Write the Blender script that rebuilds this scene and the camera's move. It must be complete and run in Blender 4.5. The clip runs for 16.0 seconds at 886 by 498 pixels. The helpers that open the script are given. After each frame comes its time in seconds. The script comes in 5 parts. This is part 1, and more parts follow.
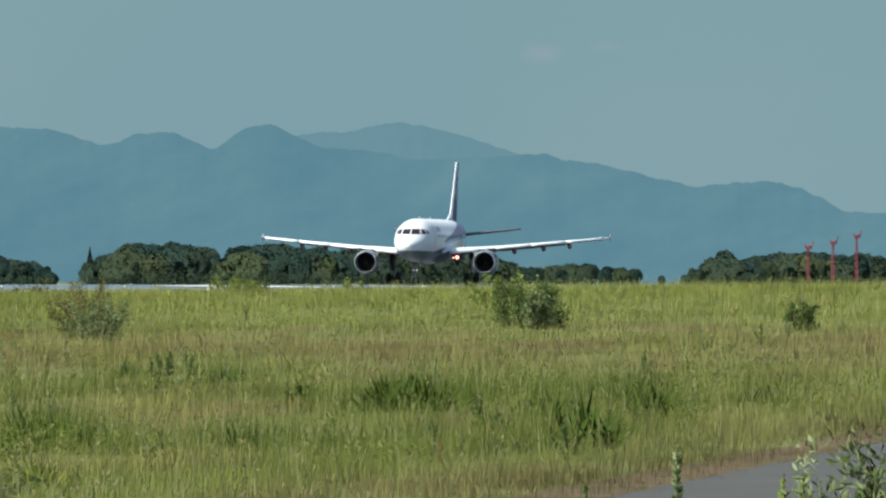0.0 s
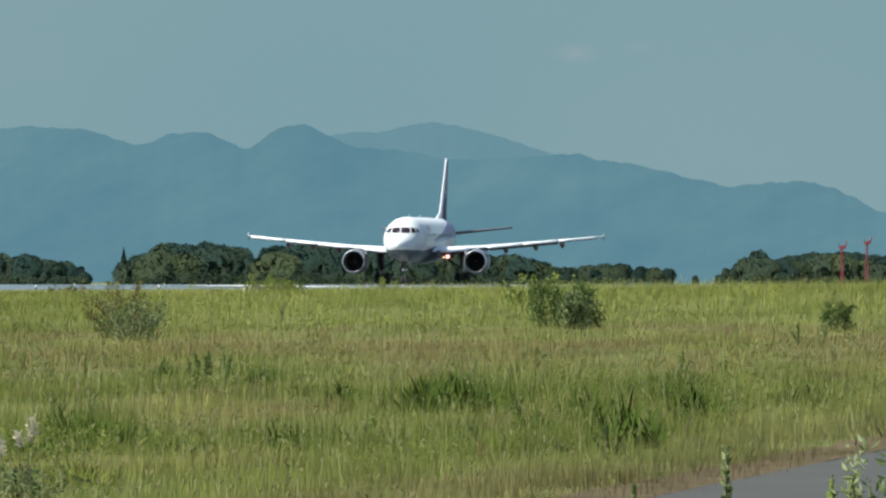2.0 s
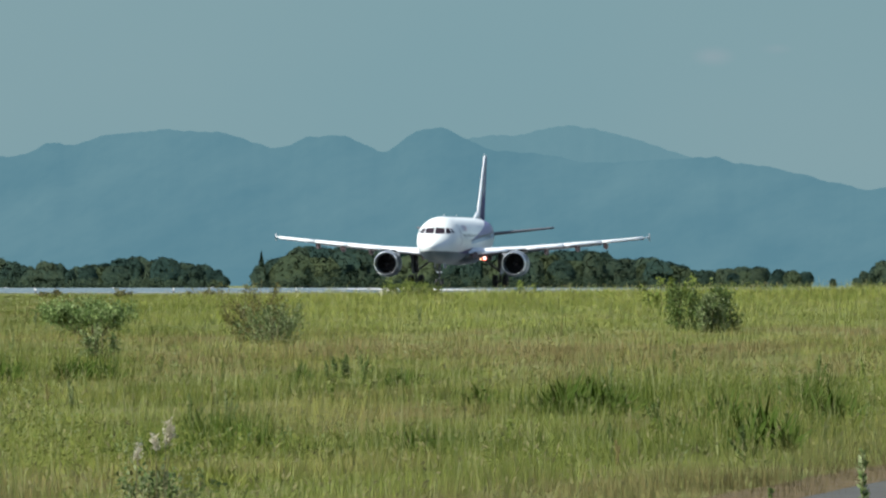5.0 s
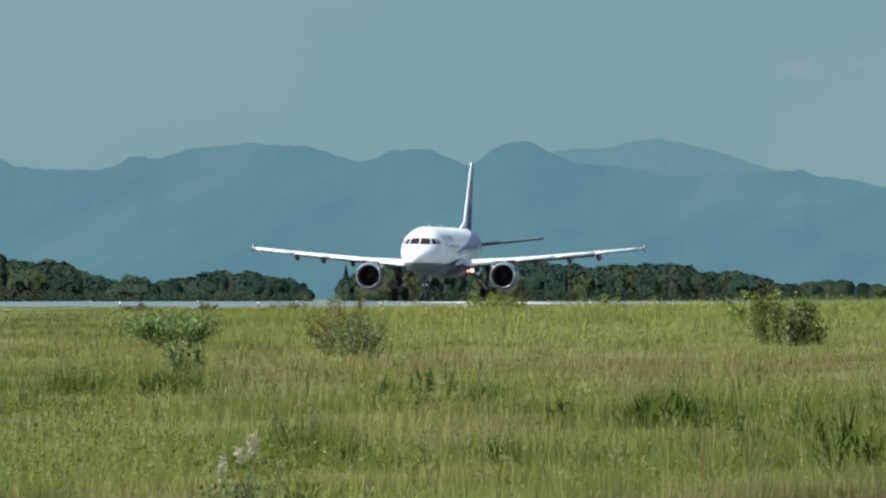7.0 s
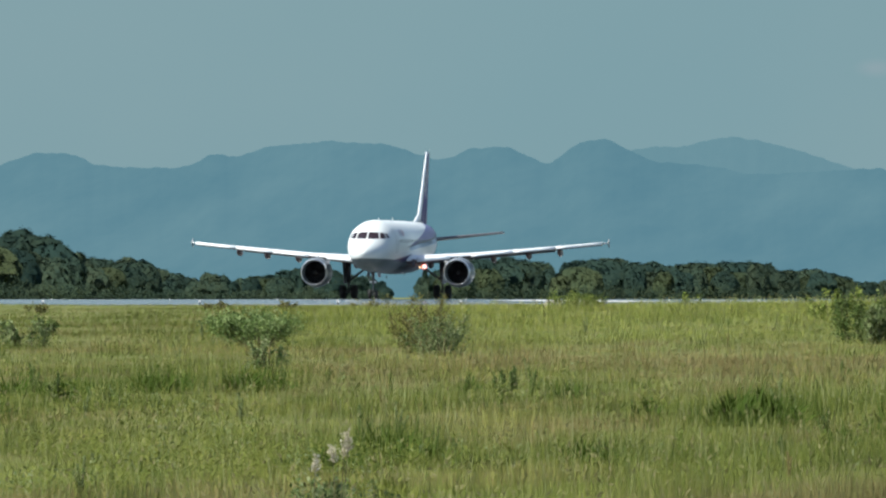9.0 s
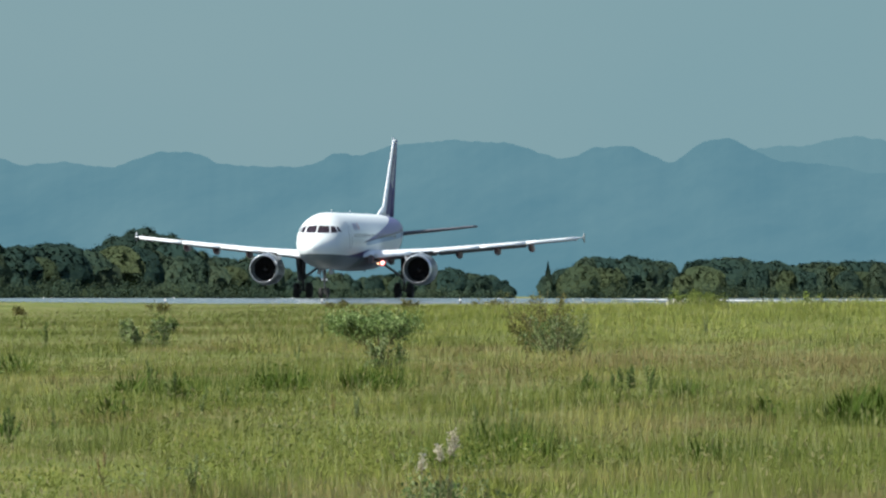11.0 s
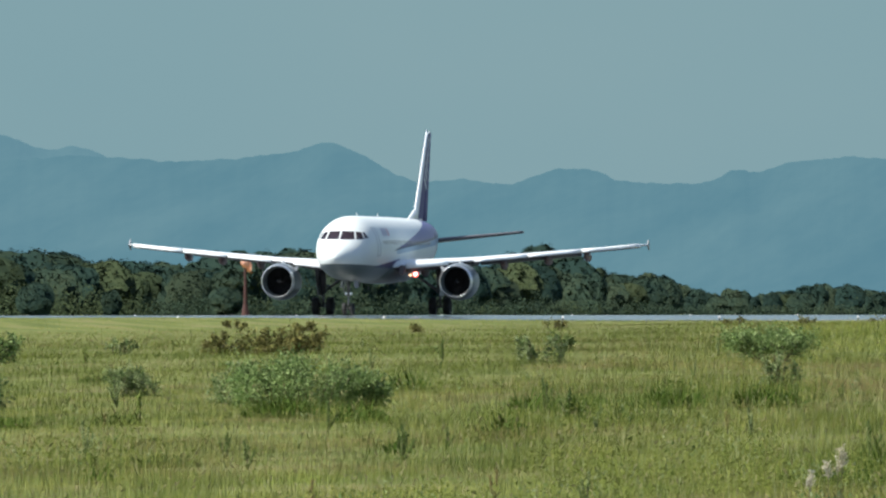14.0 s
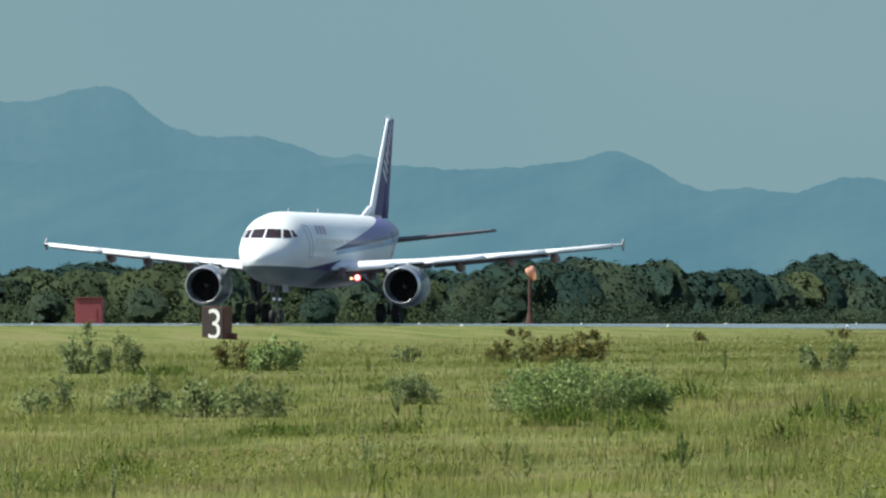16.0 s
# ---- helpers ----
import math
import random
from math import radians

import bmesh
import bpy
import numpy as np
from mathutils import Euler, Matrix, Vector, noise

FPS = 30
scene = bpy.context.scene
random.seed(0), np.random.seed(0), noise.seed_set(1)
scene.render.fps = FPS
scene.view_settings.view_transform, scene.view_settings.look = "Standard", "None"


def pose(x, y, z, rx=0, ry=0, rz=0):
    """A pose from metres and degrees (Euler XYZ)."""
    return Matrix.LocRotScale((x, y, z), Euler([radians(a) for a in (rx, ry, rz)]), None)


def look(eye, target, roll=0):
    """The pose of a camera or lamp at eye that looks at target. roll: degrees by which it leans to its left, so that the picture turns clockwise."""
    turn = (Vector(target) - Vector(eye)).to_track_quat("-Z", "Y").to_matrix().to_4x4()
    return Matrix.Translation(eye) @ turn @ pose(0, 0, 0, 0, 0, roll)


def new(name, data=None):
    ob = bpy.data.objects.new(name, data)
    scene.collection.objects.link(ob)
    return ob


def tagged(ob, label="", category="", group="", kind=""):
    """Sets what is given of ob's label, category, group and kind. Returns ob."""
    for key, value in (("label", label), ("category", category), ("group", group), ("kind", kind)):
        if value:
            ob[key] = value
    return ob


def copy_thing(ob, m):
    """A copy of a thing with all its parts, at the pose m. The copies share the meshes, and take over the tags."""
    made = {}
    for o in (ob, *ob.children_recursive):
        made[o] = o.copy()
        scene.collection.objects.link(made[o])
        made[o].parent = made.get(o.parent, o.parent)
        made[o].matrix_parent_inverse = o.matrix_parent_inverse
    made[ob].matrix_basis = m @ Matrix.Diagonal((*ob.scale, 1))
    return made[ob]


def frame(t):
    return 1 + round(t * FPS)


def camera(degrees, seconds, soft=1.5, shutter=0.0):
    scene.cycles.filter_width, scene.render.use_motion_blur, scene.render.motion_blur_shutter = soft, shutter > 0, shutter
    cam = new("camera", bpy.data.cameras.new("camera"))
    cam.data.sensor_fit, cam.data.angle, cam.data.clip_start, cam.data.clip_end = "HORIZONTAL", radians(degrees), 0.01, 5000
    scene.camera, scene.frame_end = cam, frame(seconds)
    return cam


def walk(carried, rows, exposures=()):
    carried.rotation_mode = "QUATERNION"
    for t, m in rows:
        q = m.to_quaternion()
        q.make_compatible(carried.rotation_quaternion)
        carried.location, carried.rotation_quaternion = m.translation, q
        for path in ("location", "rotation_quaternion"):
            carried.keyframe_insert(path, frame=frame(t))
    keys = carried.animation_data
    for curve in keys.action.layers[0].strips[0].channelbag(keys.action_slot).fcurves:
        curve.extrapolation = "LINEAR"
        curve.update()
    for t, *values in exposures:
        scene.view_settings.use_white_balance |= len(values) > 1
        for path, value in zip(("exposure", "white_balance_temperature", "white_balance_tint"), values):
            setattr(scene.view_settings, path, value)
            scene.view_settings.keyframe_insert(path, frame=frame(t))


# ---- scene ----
# World: the camera stands at the origin, 2.0 m above a meadow. The runway runs along y at x = -170.37;
# the airliner accelerates along it towards -y.
EYE = 2.317
RUNWAY_X = -170.37


# ---- camera and its way ----
cam = camera(3.3435, 16.0, soft=2.3)
# seconds, sway to the right (m), bearing to the left of +y, tilt, roll (degrees)
PAN = [
    (0.0, 0.035, 6.6355, 0.0141, 0.110),
    (0.5, -0.041, 6.6347, 0.0189, 0.116),
    (1.0, -0.020, 6.6398, 0.0223, 0.153),
    (1.5, -0.073, 6.6560, 0.0228, 0.104),
    (2.0, -0.043, 6.7612, 0.0135, 0.108),
    (2.5, 0.003, 6.7581, 0.0138, 0.143),
    (3.0, -0.064, 6.7858, 0.0139, 0.129),
    (3.5, 0.006, 6.9986, 0.0185, 0.124),
    (4.0, -0.023, 7.0437, 0.0152, 0.158),
    (4.5, -0.007, 7.0551, 0.0166, 0.090),
    (5.0, -0.037, 7.2806, 0.0247, 0.087),
    (7.5, -0.033, 7.6029, 0.0779, 0.068),
    (8.0, -0.063, 7.5967, 0.0761, 0.087),
    (8.5, -0.095, 7.7238, 0.0720, 0.089),
    (9.0, -0.118, 7.8965, 0.0672, 0.084),
    (11.5, 0.022, 8.6461, 0.0698, 0.141),
    (12.0, 0.065, 8.9454, 0.0829, 0.129),
    (12.5, 0.082, 8.9871, 0.0899, 0.097),
    (13.0, 0.035, 9.1973, 0.0982, 0.052),
    (13.5, 0.065, 9.5566, 0.1047, 0.084),
    (14.0, 0.036, 9.8669, 0.1239, 0.048),
    (14.5, 0.025, 10.1539, 0.1427, 0.079),
    (15.0, 0.052, 10.5539, 0.1448, 0.114),
    (15.5, 0.093, 10.6623, 0.1450, 0.147),
    (16.0, 0.100, 10.9435, 0.1537, 0.121),
]
walk(cam, [(t, pose(sway, 0, EYE, 90 + tilt, 0, bearing) @ pose(0, 0, 0, 0, 0, roll)) for t, sway, bearing, tilt, roll in PAN],
     exposures=[(0.0, 0.70), (9.0, 0.71), (12.0, 0.75), (16.0, 0.75)])

# ---- light ----
SUN_TO = Vector((-0.70, -0.30, 1.0)).normalized()
world = bpy.data.worlds.new("sky")
scene.world = world
world.use_nodes = True
wn = world.node_tree
sky = wn.nodes.new("ShaderNodeTexSky")
sky.sky_type = "NISHITA"
sky.sun_disc = False
sky.sun_elevation = math.asin(SUN_TO.z)
sky.sun_rotation = math.atan2(SUN_TO.x, SUN_TO.y)
sky.air_density, sky.dust_density, sky.ozone_density = 1.0, 1.2, 1.0
wn.links.new(sky.outputs[0], wn.nodes["Background"].inputs["Color"])
wn.nodes["Background"].inputs["Strength"].default_value = 0.092
sun = new("sun", bpy.data.lights.new("sun", "SUN"))
sun.data.energy, sun.data.angle, sun.data.color = 4.5, radians(0.55), (1.0, 0.97, 0.88)
sun.matrix_world = look(SUN_TO * 100, (0, 0, 0))


# ---- materials ----
def material(name, colors, scale=1.0, rough=0.7, metal=0.0, bump=0.0, fine=8.0, coords="Object", island=0.0, transl=0.0,
             coat=0.0, spec=0.5, per_object=0.0, stretch=(1, 1, 1), span=0.44, grain=0.42):
    """A principled material whose colour runs through `colors` with noise at two scales."""
    m = bpy.data.materials.new(name)
    m.use_nodes = True
    n, l = m.node_tree.nodes, m.node_tree.links
    bsdf = n["Principled BSDF"]
    tc = n.new("ShaderNodeTexCoord")
    mp = n.new("ShaderNodeMapping")
    mp.inputs["Scale"].default_value = stretch
    l.new(tc.outputs[coords], mp.inputs[0])
    big = n.new("ShaderNodeTexNoise")
    big.inputs["Scale"].default_value, big.inputs["Detail"].default_value = scale, 5
    small = n.new("ShaderNodeTexNoise")
    small.inputs["Scale"].default_value, small.inputs["Detail"].default_value = scale * fine, 4
    l.new(mp.outputs[0], big.inputs["Vector"])
    l.new(mp.outputs[0], small.inputs["Vector"])
    mix = n.new("ShaderNodeMix")
    mix.inputs[0].default_value = grain
    l.new(big.outputs[0], mix.inputs[2])
    l.new(small.outputs[0], mix.inputs[3])
    fac = mix.outputs[0]

    def add(socket, weight, fac):
        ma = n.new("ShaderNodeMath")
        ma.operation = "MULTIPLY_ADD"
        l.new(socket, ma.inputs[0])
        ma.inputs[1].default_value = weight
        l.new(fac, ma.inputs[2])
        sub = n.new("ShaderNodeMath")
        sub.operation = "SUBTRACT"
        l.new(ma.outputs[0], sub.inputs[0])
        sub.inputs[1].default_value = weight / 2
        return sub.outputs[0]
    if island:
        fac = add(n.new("ShaderNodeNewGeometry").outputs["Random Per Island"], island, fac)
    if per_object:
        fac = add(n.new("ShaderNodeObjectInfo").outputs["Random"], per_object, fac)
    ramp = n.new("ShaderNodeValToRGB")
    el = ramp.color_ramp.elements
    while len(el) < len(colors):
        el.new(0.5)
    for k, c in enumerate(colors):
        el[k].position = 0.5 + span * (k / max(1, len(colors) - 1) - 0.5)
        el[k].color = (*c, 1)
    l.new(fac, ramp.inputs[0])
    l.new(ramp.outputs[0], bsdf.inputs["Base Color"])
    bsdf.inputs["Roughness"].default_value = rough
    bsdf.inputs["Metallic"].default_value = metal
    bsdf.inputs["Specular IOR Level"].default_value = spec
    bsdf.inputs["Coat Weight"].default_value = coat
    if bump:
        bp = n.new("ShaderNodeBump")
        bp.inputs["Strength"].default_value = bump
        bp.inputs["Distance"].default_value = 0.02
        l.new(small.outputs[0], bp.inputs["Height"])
        l.new(bp.outputs[0], bsdf.inputs["Normal"])
    if transl:
        tr = n.new("ShaderNodeBsdfTranslucent")
        l.new(ramp.outputs[0], tr.inputs["Color"])
        ms = n.new("ShaderNodeMixShader")
        ms.inputs[0].default_value = transl
        l.new(bsdf.outputs[0], ms.inputs[1])
        l.new(tr.outputs[0], ms.inputs[2])
        l.new(ms.outputs[0], n["Material Output"].inputs[0])
    return m


def glow(name, color, strength):
    m = bpy.data.materials.new(name)
    m.use_nodes = True
    b = m.node_tree.nodes["Principled BSDF"]
    b.inputs["Base Color"].default_value = (0.8, 0.8, 0.8, 1)
    b.inputs["Emission Color"].default_value = (*color, 1)
    b.inputs["Emission Strength"].default_value = strength
    return m


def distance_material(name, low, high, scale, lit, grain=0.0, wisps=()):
    """Mountains seen through kilometres of bright air: its haze painted as emission, and a little of the slope below
    it.
    """
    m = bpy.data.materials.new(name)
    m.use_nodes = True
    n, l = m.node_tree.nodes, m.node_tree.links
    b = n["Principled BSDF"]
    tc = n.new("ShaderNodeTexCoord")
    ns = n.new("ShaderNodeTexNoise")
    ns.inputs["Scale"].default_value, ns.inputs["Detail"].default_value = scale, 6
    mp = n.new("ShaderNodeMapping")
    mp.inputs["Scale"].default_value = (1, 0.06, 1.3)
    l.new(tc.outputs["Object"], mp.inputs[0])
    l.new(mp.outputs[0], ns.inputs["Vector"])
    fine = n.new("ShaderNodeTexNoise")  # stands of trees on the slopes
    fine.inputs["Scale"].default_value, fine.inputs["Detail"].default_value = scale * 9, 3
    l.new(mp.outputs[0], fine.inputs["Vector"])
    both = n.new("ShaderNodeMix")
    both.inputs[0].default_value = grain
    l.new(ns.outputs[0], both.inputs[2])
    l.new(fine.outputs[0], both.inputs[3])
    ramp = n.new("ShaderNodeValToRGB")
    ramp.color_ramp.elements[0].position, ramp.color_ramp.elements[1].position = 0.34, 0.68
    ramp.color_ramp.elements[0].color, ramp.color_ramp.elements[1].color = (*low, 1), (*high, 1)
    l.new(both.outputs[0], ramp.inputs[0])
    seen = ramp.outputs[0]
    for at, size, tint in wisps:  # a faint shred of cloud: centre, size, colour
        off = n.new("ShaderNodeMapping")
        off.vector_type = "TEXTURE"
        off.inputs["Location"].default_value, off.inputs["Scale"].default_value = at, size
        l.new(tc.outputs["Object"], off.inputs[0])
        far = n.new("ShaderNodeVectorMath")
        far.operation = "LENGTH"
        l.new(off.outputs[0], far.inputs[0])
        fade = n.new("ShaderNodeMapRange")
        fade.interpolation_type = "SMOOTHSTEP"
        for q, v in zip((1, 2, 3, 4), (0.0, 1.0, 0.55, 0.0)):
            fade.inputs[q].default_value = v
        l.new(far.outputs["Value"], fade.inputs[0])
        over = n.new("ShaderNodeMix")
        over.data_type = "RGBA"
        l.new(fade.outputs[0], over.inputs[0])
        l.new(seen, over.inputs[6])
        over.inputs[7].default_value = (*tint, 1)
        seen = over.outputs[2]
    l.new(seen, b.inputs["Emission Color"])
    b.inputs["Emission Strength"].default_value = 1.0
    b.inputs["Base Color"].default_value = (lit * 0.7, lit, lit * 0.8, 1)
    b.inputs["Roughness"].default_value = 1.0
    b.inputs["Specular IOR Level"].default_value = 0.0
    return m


SOIL = material("meadow", [(0.092, 0.115, 0.034), (0.120, 0.141, 0.042), (0.148, 0.164, 0.055), (0.162, 0.155, 0.067)], 0.35, 0.95, fine=12, span=0.20, stretch=(1, 0.45, 1), spec=0.05, grain=0.22)
GRASS = material("grass", [(0.185, 0.229, 0.053), (0.255, 0.288, 0.073), (0.343, 0.359, 0.097), (0.458, 0.447, 0.136)], 1.0, 0.8, fine=3, span=0.18, island=0.04, transl=0.5, spec=0.05, stretch=(1, 0.11, 0.6), grain=0.22)
FRESH = material("fresh_grass", [(0.242, 0.303, 0.067), (0.312, 0.368, 0.088), (0.401, 0.434, 0.112)], 1.0, 0.8, fine=3, span=0.20, island=0.05, transl=0.5, spec=0.05, stretch=(1, 0.07, 0.6), grain=0.22)
SEEDING = material("seeding_grass", [(0.238, 0.208, 0.082), (0.311, 0.250, 0.112), (0.390, 0.293, 0.144)], 0.6, 0.8, fine=5, span=0.30, island=0.05, transl=0.5, spec=0.05, stretch=(1, 0.12, 1), grain=0.22)
RANK = material("rank_green_plants", [(0.057, 0.101, 0.017), (0.076, 0.129, 0.022), (0.109, 0.167, 0.031)], 0.8, 0.75, fine=5, span=0.30, island=0.10, transl=0.5, spec=0.08, stretch=(1, 0.2, 1))
CLUMP = material("clump_grass", [(0.092, 0.128, 0.033), (0.122, 0.160, 0.042), (0.165, 0.200, 0.058)], 0.8, 0.75, fine=5, span=0.30, island=0.10, transl=0.5, spec=0.08, stretch=(1, 0.2, 1))
PALE = material("pale_grass", [(0.230, 0.275, 0.100), (0.320, 0.357, 0.150), (0.420, 0.428, 0.220)], 0.8, 0.6, fine=5, span=0.3, island=0.2, transl=0.5, spec=0.2)
DEEP = material("deep_green_grass", [(0.122, 0.170, 0.037), (0.169, 0.213, 0.047), (0.246, 0.279, 0.068)], 0.8, 0.75, fine=5, span=0.30, island=0.06, transl=0.5, spec=0.08, stretch=(1, 0.2, 1), grain=0.22)
HERB = material("herb_leaf", [(0.127, 0.163, 0.037), (0.171, 0.207, 0.050), (0.228, 0.259, 0.070)], 0.4, 0.75, fine=5, span=0.3, island=0.15, transl=0.5, spec=0.05)
SEED_HEAD = material("seed_head", [(0.188, 0.184, 0.082), (0.240, 0.228, 0.110), (0.295, 0.276, 0.142)], 0.5, 0.8, fine=5, span=0.3, island=0.1, transl=0.5, spec=0.05, stretch=(1, 0.06, 1))
STRAW = material("dry_grass", [(0.224, 0.236, 0.079), (0.291, 0.283, 0.108), (0.359, 0.326, 0.143)], 0.6, 0.8, fine=6, span=0.28, island=0.06, transl=0.5, spec=0.05)
LEAF_GREEN = material("leaf_green", [(0.083, 0.137, 0.040), (0.146, 0.214, 0.060), (0.230, 0.292, 0.099)], 0.7, 0.55, island=0.5, transl=0.5, spec=0.1)
LEAF_GREY = material("leaf_grey", [(0.108, 0.173, 0.058), (0.201, 0.263, 0.103), (0.333, 0.385, 0.202)], 0.8, 0.6, island=0.6, transl=0.5, spec=0.1)
LEAF_WILLOW = material("leaf_willow", [(0.109, 0.190, 0.050), (0.195, 0.293, 0.092), (0.436, 0.555, 0.239)], 0.8, 0.5, island=0.5, transl=0.5, spec=0.2)
LEAF_BROWN = material("leaf_brown", [(0.104, 0.112, 0.038), (0.192, 0.173, 0.058), (0.267, 0.260, 0.089)], 0.8, 0.6, island=0.6, transl=0.5, spec=0.1)
LEAF_BRIGHT = material("leaf_bright", [(0.135, 0.203, 0.041), (0.230, 0.297, 0.068), (0.351, 0.405, 0.121)], 0.8, 0.55, island=0.5, transl=0.5, spec=0.1)
PLUME = material("plume", [(0.45, 0.40, 0.30), (0.6, 0.55, 0.42), (0.7, 0.66, 0.55)], 6, 0.8, island=0.3, transl=0.2)
STEM = material("stem", [(0.10, 0.10, 0.04), (0.17, 0.15, 0.07)], 5, 0.8)
# leaf green pushed towards blue: haze over the distance is in the colour
TREE_LEAF = material("tree_leaf", [(0.037, 0.072, 0.061), (0.045, 0.080, 0.062), (0.056, 0.090, 0.062), (0.074, 0.103, 0.064)], 0.30, 0.9, island=0.06, per_object=0.5, transl=0.55, spec=0.0)
OLIVE_LEAF = material("olive_leaf", [(0.060, 0.090, 0.054), (0.080, 0.112, 0.060), (0.104, 0.132, 0.066)], 0.12, 0.9, island=0.06, per_object=0.3, transl=0.55, spec=0.0)
BARK = material("bark", [(0.06, 0.05, 0.04), (0.11, 0.09, 0.07)], 3, 0.9, bump=0.5)
ASPHALT = material("runway_asphalt", [(0.034, 0.040, 0.041), (0.046, 0.052, 0.053), (0.066, 0.072, 0.072)], 0.06, 0.16, fine=25, stretch=(1, 0.08, 1), spec=0.5)
VERGE = material("verge_earth", [(0.071, 0.062, 0.029), (0.099, 0.077, 0.041), (0.131, 0.095, 0.055)], 1.2, 0.95, fine=7, bump=0.5, span=0.3, spec=0.1)
RUST = material("rusty_grass", [(0.112, 0.104, 0.041), (0.151, 0.126, 0.053), (0.197, 0.155, 0.071)], 0.9, 0.85, fine=6, span=0.28, island=0.08, transl=0.5, spec=0.05)
ROAD = material("road_asphalt", [(0.046, 0.048, 0.044), (0.060, 0.062, 0.056), (0.078, 0.079, 0.070)], 0.5, 0.9, fine=30, bump=0.2, spec=0.2)
LINE = material("runway_paint", [(0.6, 0.6, 0.58), (0.8, 0.8, 0.78)], 0.5, 0.55, fine=20)
WORN_LINE = material("worn_paint", [(0.10, 0.10, 0.10), (0.18, 0.18, 0.18), (0.5, 0.5, 0.48)], 0.08, 0.6, fine=6)
WHITE = material("white_paint", [(0.722, 0.762, 0.780), (0.779, 0.812, 0.820)], 0.5, 0.28, coat=0.4)
# grey lower skin painted darker: the shade under the wing is in the colour
WING_SHADE = material("wing_shade_paint", [(0.10, 0.09, 0.10), (0.16, 0.15, 0.16)], 0.7, 0.5, spec=0.2)
GREY = material("grey_paint", [(0.25, 0.27, 0.29), (0.32, 0.34, 0.36)], 0.6, 0.45)
NACELLE = material("nacelle_paint", [(0.114, 0.141, 0.152), (0.156, 0.189, 0.202)], 0.8, 0.35)
METAL = material("bare_metal", [(0.6, 0.6, 0.6), (0.75, 0.75, 0.75)], 2.0, 0.28, metal=0.9)
DARK = material("dark_metal", [(0.015, 0.014, 0.014), (0.035, 0.032, 0.032)], 3.0, 0.5, metal=0.3)
RUBBER = material("rubber", [(0.012, 0.012, 0.012), (0.025, 0.025, 0.025)], 4, 0.8)
STRUT = material("gear_metal", [(0.10, 0.10, 0.105), (0.17, 0.17, 0.175)], 4, 0.45, metal=0.4)
FAIRING = material("fairing_paint", [(0.16, 0.10, 0.11), (0.24, 0.17, 0.18)], 2, 0.5)
GLASS = material("cockpit_glass", [(0.02, 0.012, 0.014), (0.035, 0.022, 0.024)], 1.5, 0.12)
INDIGO = material("indigo_paint", [(0.058, 0.050, 0.165), (0.075, 0.065, 0.205)], 0.6, 0.5, spec=0.15)
LAVENDER = material("lavender_paint", [(0.60, 0.60, 0.68), (0.70, 0.70, 0.76)], 1, 0.4)
# belly grey made darker than the paint: the shade underneath is in the colour
BELLY = material("shaded_belly_paint", [(0.09, 0.115, 0.12), (0.13, 0.155, 0.16)], 0.8, 0.4)
MARK = material("faded_violet_paint", [(0.27, 0.24, 0.34), (0.36, 0.33, 0.42)], 2, 0.5)
MARK_RED = material("faded_red_paint", [(0.42, 0.20, 0.24), (0.50, 0.28, 0.30)], 2, 0.5)
TAIL_GREY = material("tailplane_paint", [(0.075, 0.078, 0.09), (0.11, 0.113, 0.125)], 1, 0.5)
LIP = material("inlet_lip_metal", [(0.50, 0.52, 0.53), (0.66, 0.67, 0.68)], 2, 0.3, metal=0.8)
ORANGE = material("orange_cloth", [(0.75, 0.30, 0.18), (0.88, 0.58, 0.46)], 3, 0.8, transl=0.3)
RED_PAINT = material("red_paint", [(0.21, 0.052, 0.062), (0.28, 0.075, 0.085)], 1.5, 0.7, spec=0.2)
SIGN_BLACK = material("sign_black", [(0.018, 0.013, 0.012), (0.035, 0.025, 0.022)], 3, 0.6)
SIGN_SIDE = material("sign_side", [(0.10, 0.035, 0.025), (0.17, 0.06, 0.04)], 3, 0.7)
POLE_RED = material("dull_red_paint", [(0.065, 0.034, 0.032), (0.10, 0.05, 0.045)], 2, 0.8, spec=0.2)
SIGN_WHITE = material("sign_white", [(0.66, 0.66, 0.63), (0.8, 0.8, 0.78)], 4, 0.5)
ROCK = material("pale_rock", [(0.30, 0.28, 0.24), (0.46, 0.43, 0.38)], 2, 0.9, bump=0.5)
# haze over each range is put into its emission colours
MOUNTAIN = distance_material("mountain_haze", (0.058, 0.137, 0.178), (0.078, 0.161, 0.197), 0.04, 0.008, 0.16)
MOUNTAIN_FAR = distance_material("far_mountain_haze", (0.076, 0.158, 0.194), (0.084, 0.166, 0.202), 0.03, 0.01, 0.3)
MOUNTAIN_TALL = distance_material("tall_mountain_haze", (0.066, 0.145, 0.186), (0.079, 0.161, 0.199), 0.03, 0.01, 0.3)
SKY_AIR = distance_material("horizon_air", (0.128, 0.214, 0.240), (0.142, 0.222, 0.244), 0.004, 0.0, 0.0,
                            (((-541, 4930, 67.5), (9.0, 9.0, 4.2), (0.185, 0.235, 0.262)), ((-520, 4930, 70.0), (7.0, 7.0, 2.4), (0.170, 0.230, 0.256))))


# ---- mesh helpers ----
def mesh_ob(name, verts, faces, mat, parent=None, smooth=False, label=""):
    me = bpy.data.meshes.new(name)
    me.from_pydata([tuple(v) for v in verts], [], [tuple(f) for f in faces])
    me.materials.append(mat)
    if smooth:
        me.polygons.foreach_set("use_smooth", [True] * len(me.polygons))
    ob = new(name, me)
    ob.parent = parent
    if label:
        tagged(ob, label)
    return ob


